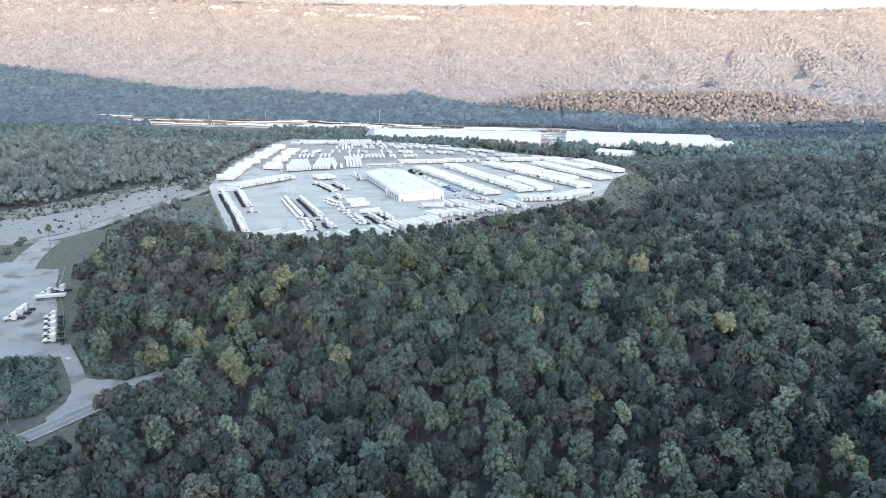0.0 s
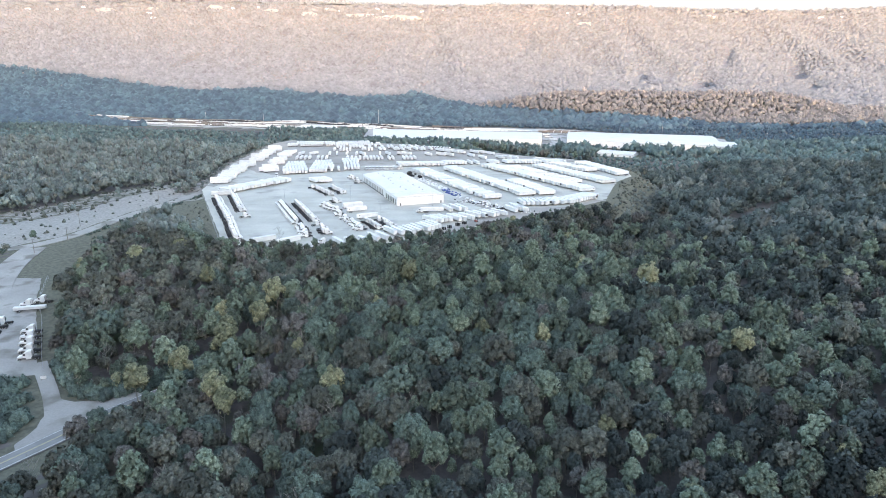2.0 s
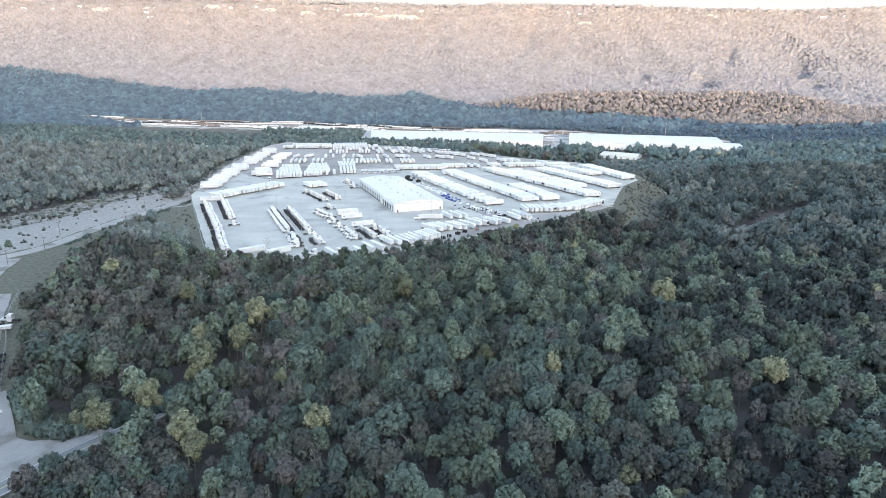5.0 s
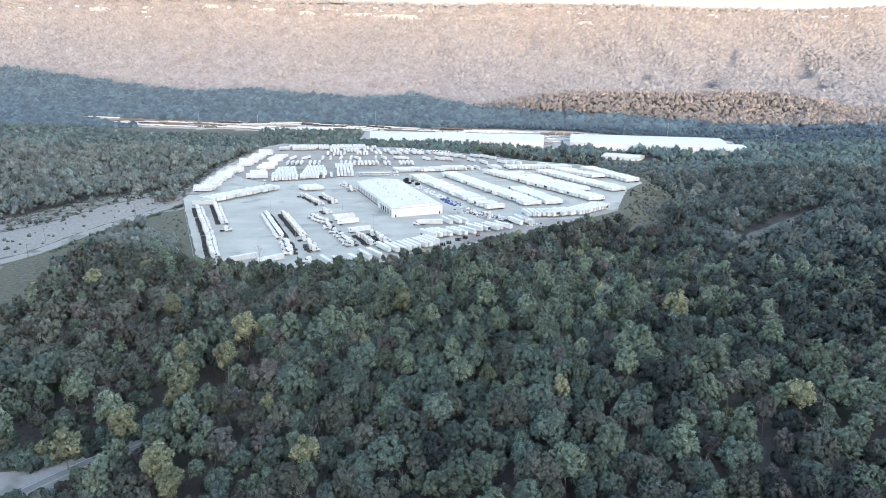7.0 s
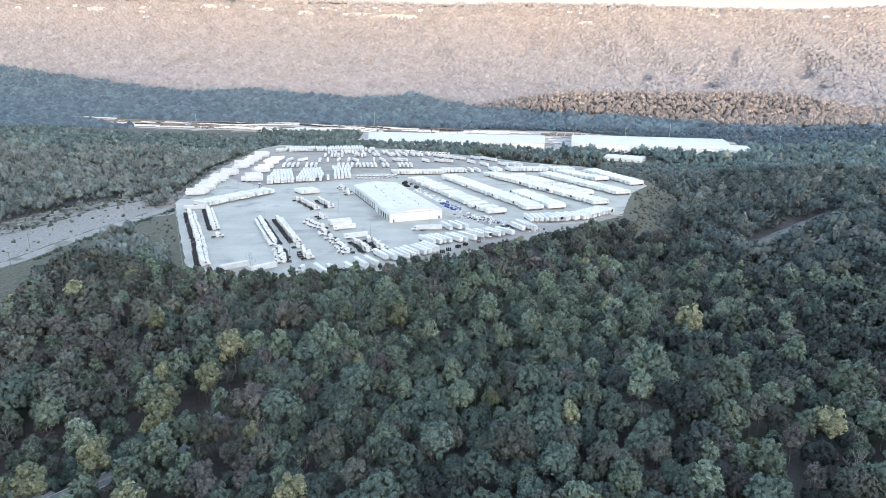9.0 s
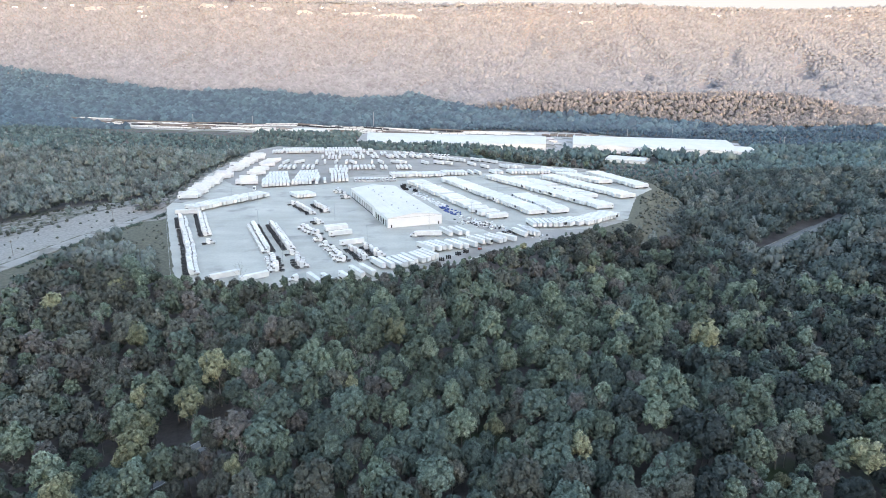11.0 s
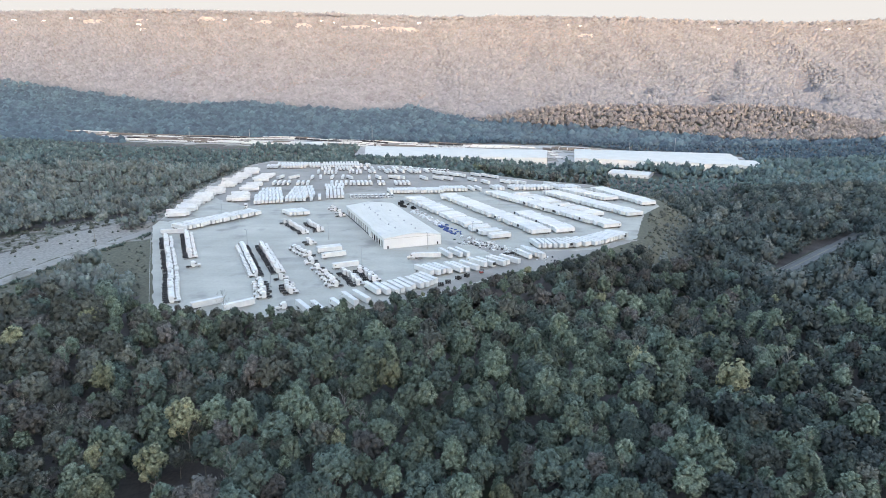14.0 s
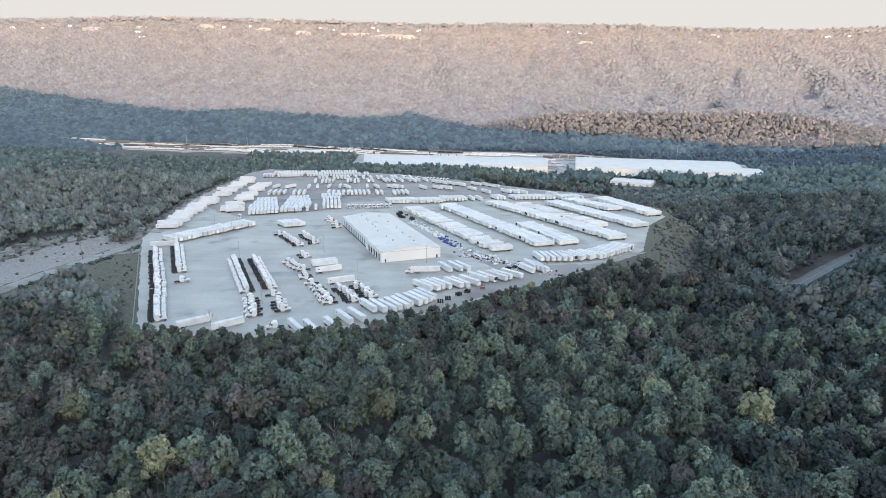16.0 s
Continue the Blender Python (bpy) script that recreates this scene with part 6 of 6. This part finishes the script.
woods("foot_wood", TINY, X3[behind], Y3[behind], height(X3, Y3)[behind], S3[behind], K3[behind], "woods between the rail yard and the ridge with painted shade", R3, 1.5, wear={k: FOOT_SHADE for k in KINDS})

# shrubs along the road, the embankment and the lot's edge
def shrubs(name, x, y, lo, hi, mat, label, seed):
    r = np.random.default_rng(seed)
    bush = crown_shape(seed, radius=2.0, tall=2.6, base=-0.4, lobes=7, cards=60, size=0.6)
    scattered(name, (bush[0], bush[1], np.zeros(len(bush[1]), int), [mat]), list(mats_at(x, y, height(x, y), r.uniform(lo, hi, len(x)), r.uniform(0, 6, len(x)), r.uniform(0.8, 1.5, len(x)))), label, "shrubs", bush[2])


SR = np.random.default_rng(41)
a, b = np.array(ROAD_LEFT[3:9], float), SR.uniform(0, 5, 60)
sx, sy = np.interp(b, range(6), a[:, 0]) + SR.normal(8.5, 1.2, 60), np.interp(b, range(6), a[:, 1]) + SR.normal(-1, 1, 60)
shrubs("roadside_shrubs", sx, sy, 0.35, 0.8, OAK, "dark green shrubs along the gravel road", 61)
q = SR.uniform(size=(3600, 2)) * np.array([180, 330]) + np.array([60, 460])
d = from_edge(q[:, 0], q[:, 1], LOT)
q = q[(d > 3 + 8 * SR.uniform(size=len(d))) & (d < 44)]
d = from_edge(q[:, 0], q[:, 1], LOT)
tall_ones = SR.uniform(size=len(d)) < np.clip((d - 12) / 30, 0, 0.75)
shrubs("embankment_saplings", q[tall_ones, 0], q[tall_ones, 1], 0.45, 1.1, HAZED, "grey green saplings and brush on the embankment", 67)
q = q[~tall_ones]
shrubs("embankment_shrubs", q[:, 0], q[:, 1], 0.2, 0.65, OLIVE, "small shrubs scattered on the embankment", 62)
q = SR.uniform(size=(1000, 2)) * np.array([180, 220]) + np.array([-410, 430])
q = q[(from_edge(q[:, 0], q[:, 1], BANK) < 0) | ((from_edge(q[:, 0], q[:, 1], STRIP) < -3) & (SR.uniform(size=len(q)) < 0.16))]
shrubs("bank_shrubs", q[:, 0], q[:, 1], 0.25, 0.75, OLIVE, "low shrubs on the dry bank", 63)
q = SR.uniform(size=(500, 2)) * np.array([130, 240]) + np.array([-270, 390])
q = q[(from_edge(q[:, 0], q[:, 1], FIELD) < 0) & (from_edge(q[:, 0], q[:, 1], LOT) > 3)]
shrubs("field_shrubs", q[:, 0], q[:, 1], 0.15, 0.4, OLIVE, "low weeds in the dry field by the fence", 64)

for name, line, side, seed in (("lane_thicket", [(-152, 240), (-138, 226), (-124, 216), (-112, 225), (-98, 236), (-86, 251)], (-0.6, 0.8), 65), ("wood_edge_thicket", [(-156, 244), (-166, 266), (-190, 308), (-211, 360), (-220, 402), (-227, 442)], (0.95, 0.3), 66)):
    a, b = np.array(line, float), SR.uniform(0, 5, 150)
    off = SR.uniform(2.5, 11, 150)
    sx, sy = np.interp(b, range(6), a[:, 0]) + side[0] * off, np.interp(b, range(6), a[:, 1]) + side[1] * off
    shrubs(name, sx, sy, 0.7, 1.7, OAK, "tall green undergrowth at the edge of the wood", seed)

q = SR.uniform(size=(1500, 2)) * np.array([80, 400]) + np.array([-300, 590])
d = from_edge(q[:, 0], q[:, 1], LOT)
q = q[(d > 3) & (d < 26) & (from_line(q[:, 0], q[:, 1], ROAD_LEFT) > 7)]
shrubs("west_edge_scrub", q[:, 0], q[:, 1], 0.3, 0.9, HAZED, "grey green scrub along the edge of the truck park", 68)

# pale dead trunks standing on the western slope
me = limbs(990, tall=15, base=6, n=6, reach=2.2, thick=0.3, twigs=1).mesh("snag", PALE)
me.calc_loop_triangles()
snag = (np.array([v.co for v in me.vertices]), np.array([t.vertices[:] for t in me.loop_triangles]))
xs, ys = SR.uniform(-620, -260, 420), SR.uniform(620, 980, 420)
keep = ~open_ground(xs, ys)
xs, ys = xs[keep], ys[keep]
scattered("dead_trunks", (*snag, np.zeros(len(snag[1]), int), [PALE]), list(mats_at(xs, ys, height(xs, ys), SR.uniform(0.8, 1.2, len(xs)), SR.uniform(0, 6, len(xs)), SR.uniform(0.9, 1.15, len(xs)))),
          "pale dead trunks standing among the trees", "dead trees")

# the wooded ridge across the valley
def far_crown(seed):
    """A far treetop: one round uneven dome."""
    r = np.random.default_rng(seed)
    v = ICO_V * np.array([6.2, 6.2, 6.2]) * r.uniform(0.82, 1.16, (len(ICO_V), 1)) + np.array([0, 0, 3.0])
    keep = ICO_V[ICO_F].mean(1)[:, 2] > -0.35
    return v, ICO_F[keep], ICO_V


CLUMP = [far_crown(500 + v) for v in range(4)]
X4, Y4, R4 = stand(-2700, 2700, 1560, 3235, 11.0, 24, 0.74, 60)
Z4 = height(X4, Y4)
# the painted shade colour stops along the shade line on the slope
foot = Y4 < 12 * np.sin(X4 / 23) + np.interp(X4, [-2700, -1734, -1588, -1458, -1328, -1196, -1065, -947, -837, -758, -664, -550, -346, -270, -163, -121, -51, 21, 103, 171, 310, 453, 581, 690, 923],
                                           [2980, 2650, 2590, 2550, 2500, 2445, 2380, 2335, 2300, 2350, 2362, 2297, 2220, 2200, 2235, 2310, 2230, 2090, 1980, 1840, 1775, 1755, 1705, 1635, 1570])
hill = ~foot & (Y4 < 2080) & (X4 > 60)
XH, YH, RHILL = stand(60, 1300, 1600, 1970, 10.4, 27, 0.75, 40)
keep = YH > np.interp(XH, [60, 171, 310, 453, 581, 690, 923], [1985, 1830, 1765, 1745, 1695, 1625, 1560])
XH, YH = XH[keep], YH[keep]
woods("hill_wood", FINE, XH, YH, height(XH, YH), np.clip(RHILL.lognormal(0.16, 0.22, len(XH)), 0.6, 1.8), np.where(RHILL.uniform(size=len(XH)) < 0.5, "oak", "olive"), "orange brown autumn woods on the low front hill", RHILL, 2.0, wear={k: RIDGE_OAK for k in KINDS})
for name, sel, mat, label in (("foothill_wood", foot, FOOT_SHADE, "woods at the foot of the ridge with painted shade and haze"), ("ridge_wood", ~foot & ~hill, AUTUMN, "autumn woods on the sunlit ridge, paled to imitate haze")):
    pts, tris, nors, tones, n = [], [], [], [], 0
    for v in range(4):
        k = np.where(sel & (np.arange(len(X4)) % 4 == v))[0]
        p, t, nn = CLUMP[v]
        mm = mats_at(X4[k], Y4[k], Z4[k] - 1, np.clip(R4.lognormal(0.0, 0.28, len(k)), 0.5, 1.9), R4.uniform(0, 6.28, len(k)), R4.uniform(0.7, 1.2, len(k)))
        pts.append((np.einsum("nij,pj->npi", mm[:, :3, :3], p) + mm[:, None, :3, 3]).reshape(-1, 3))
        tris.append((t[None] + (np.arange(len(k)) * len(p))[:, None, None]).reshape(-1, 3) + n)
        turned = np.einsum("nij,pj->npi", mm[:, :3, :3], nn).reshape(-1, 3)
        # normals leaned towards the sun, flattening the contrast like haze
        turned = turned / np.linalg.norm(turned, axis=1)[:, None] * 0.62 + np.array([0.1, -0.5, 0.3])
        nors.append(turned / np.linalg.norm(turned, axis=1)[:, None])
        tones.append(np.repeat(R4.uniform(0, 1, len(k)), len(p)))
        n += len(pts[-1])
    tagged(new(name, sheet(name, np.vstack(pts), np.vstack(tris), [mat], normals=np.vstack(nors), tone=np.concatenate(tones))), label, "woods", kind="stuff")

# pale evening haze of the sky beyond the ridge
GLOW = bpy.data.materials.new("pale_sky")
GLOW.use_nodes = True
GLOW.node_tree.nodes.clear()
lit, end = GLOW.node_tree.nodes.new("ShaderNodeEmission"), GLOW.node_tree.nodes.new("ShaderNodeOutputMaterial")
lit.inputs["Color"].default_value, lit.inputs["Strength"].default_value = (0.83, 0.94, 1.0, 1), 0.108
GLOW.node_tree.links.new(lit.outputs[0], end.inputs[0])
tagged(new("backdrop_sky", Form().box(-3150, 4150, 4240, 4244, 0, 1100).mesh("backdrop_sky", GLOW)), "pale hazy evening sky beyond the ridge", "sky", kind="structure")
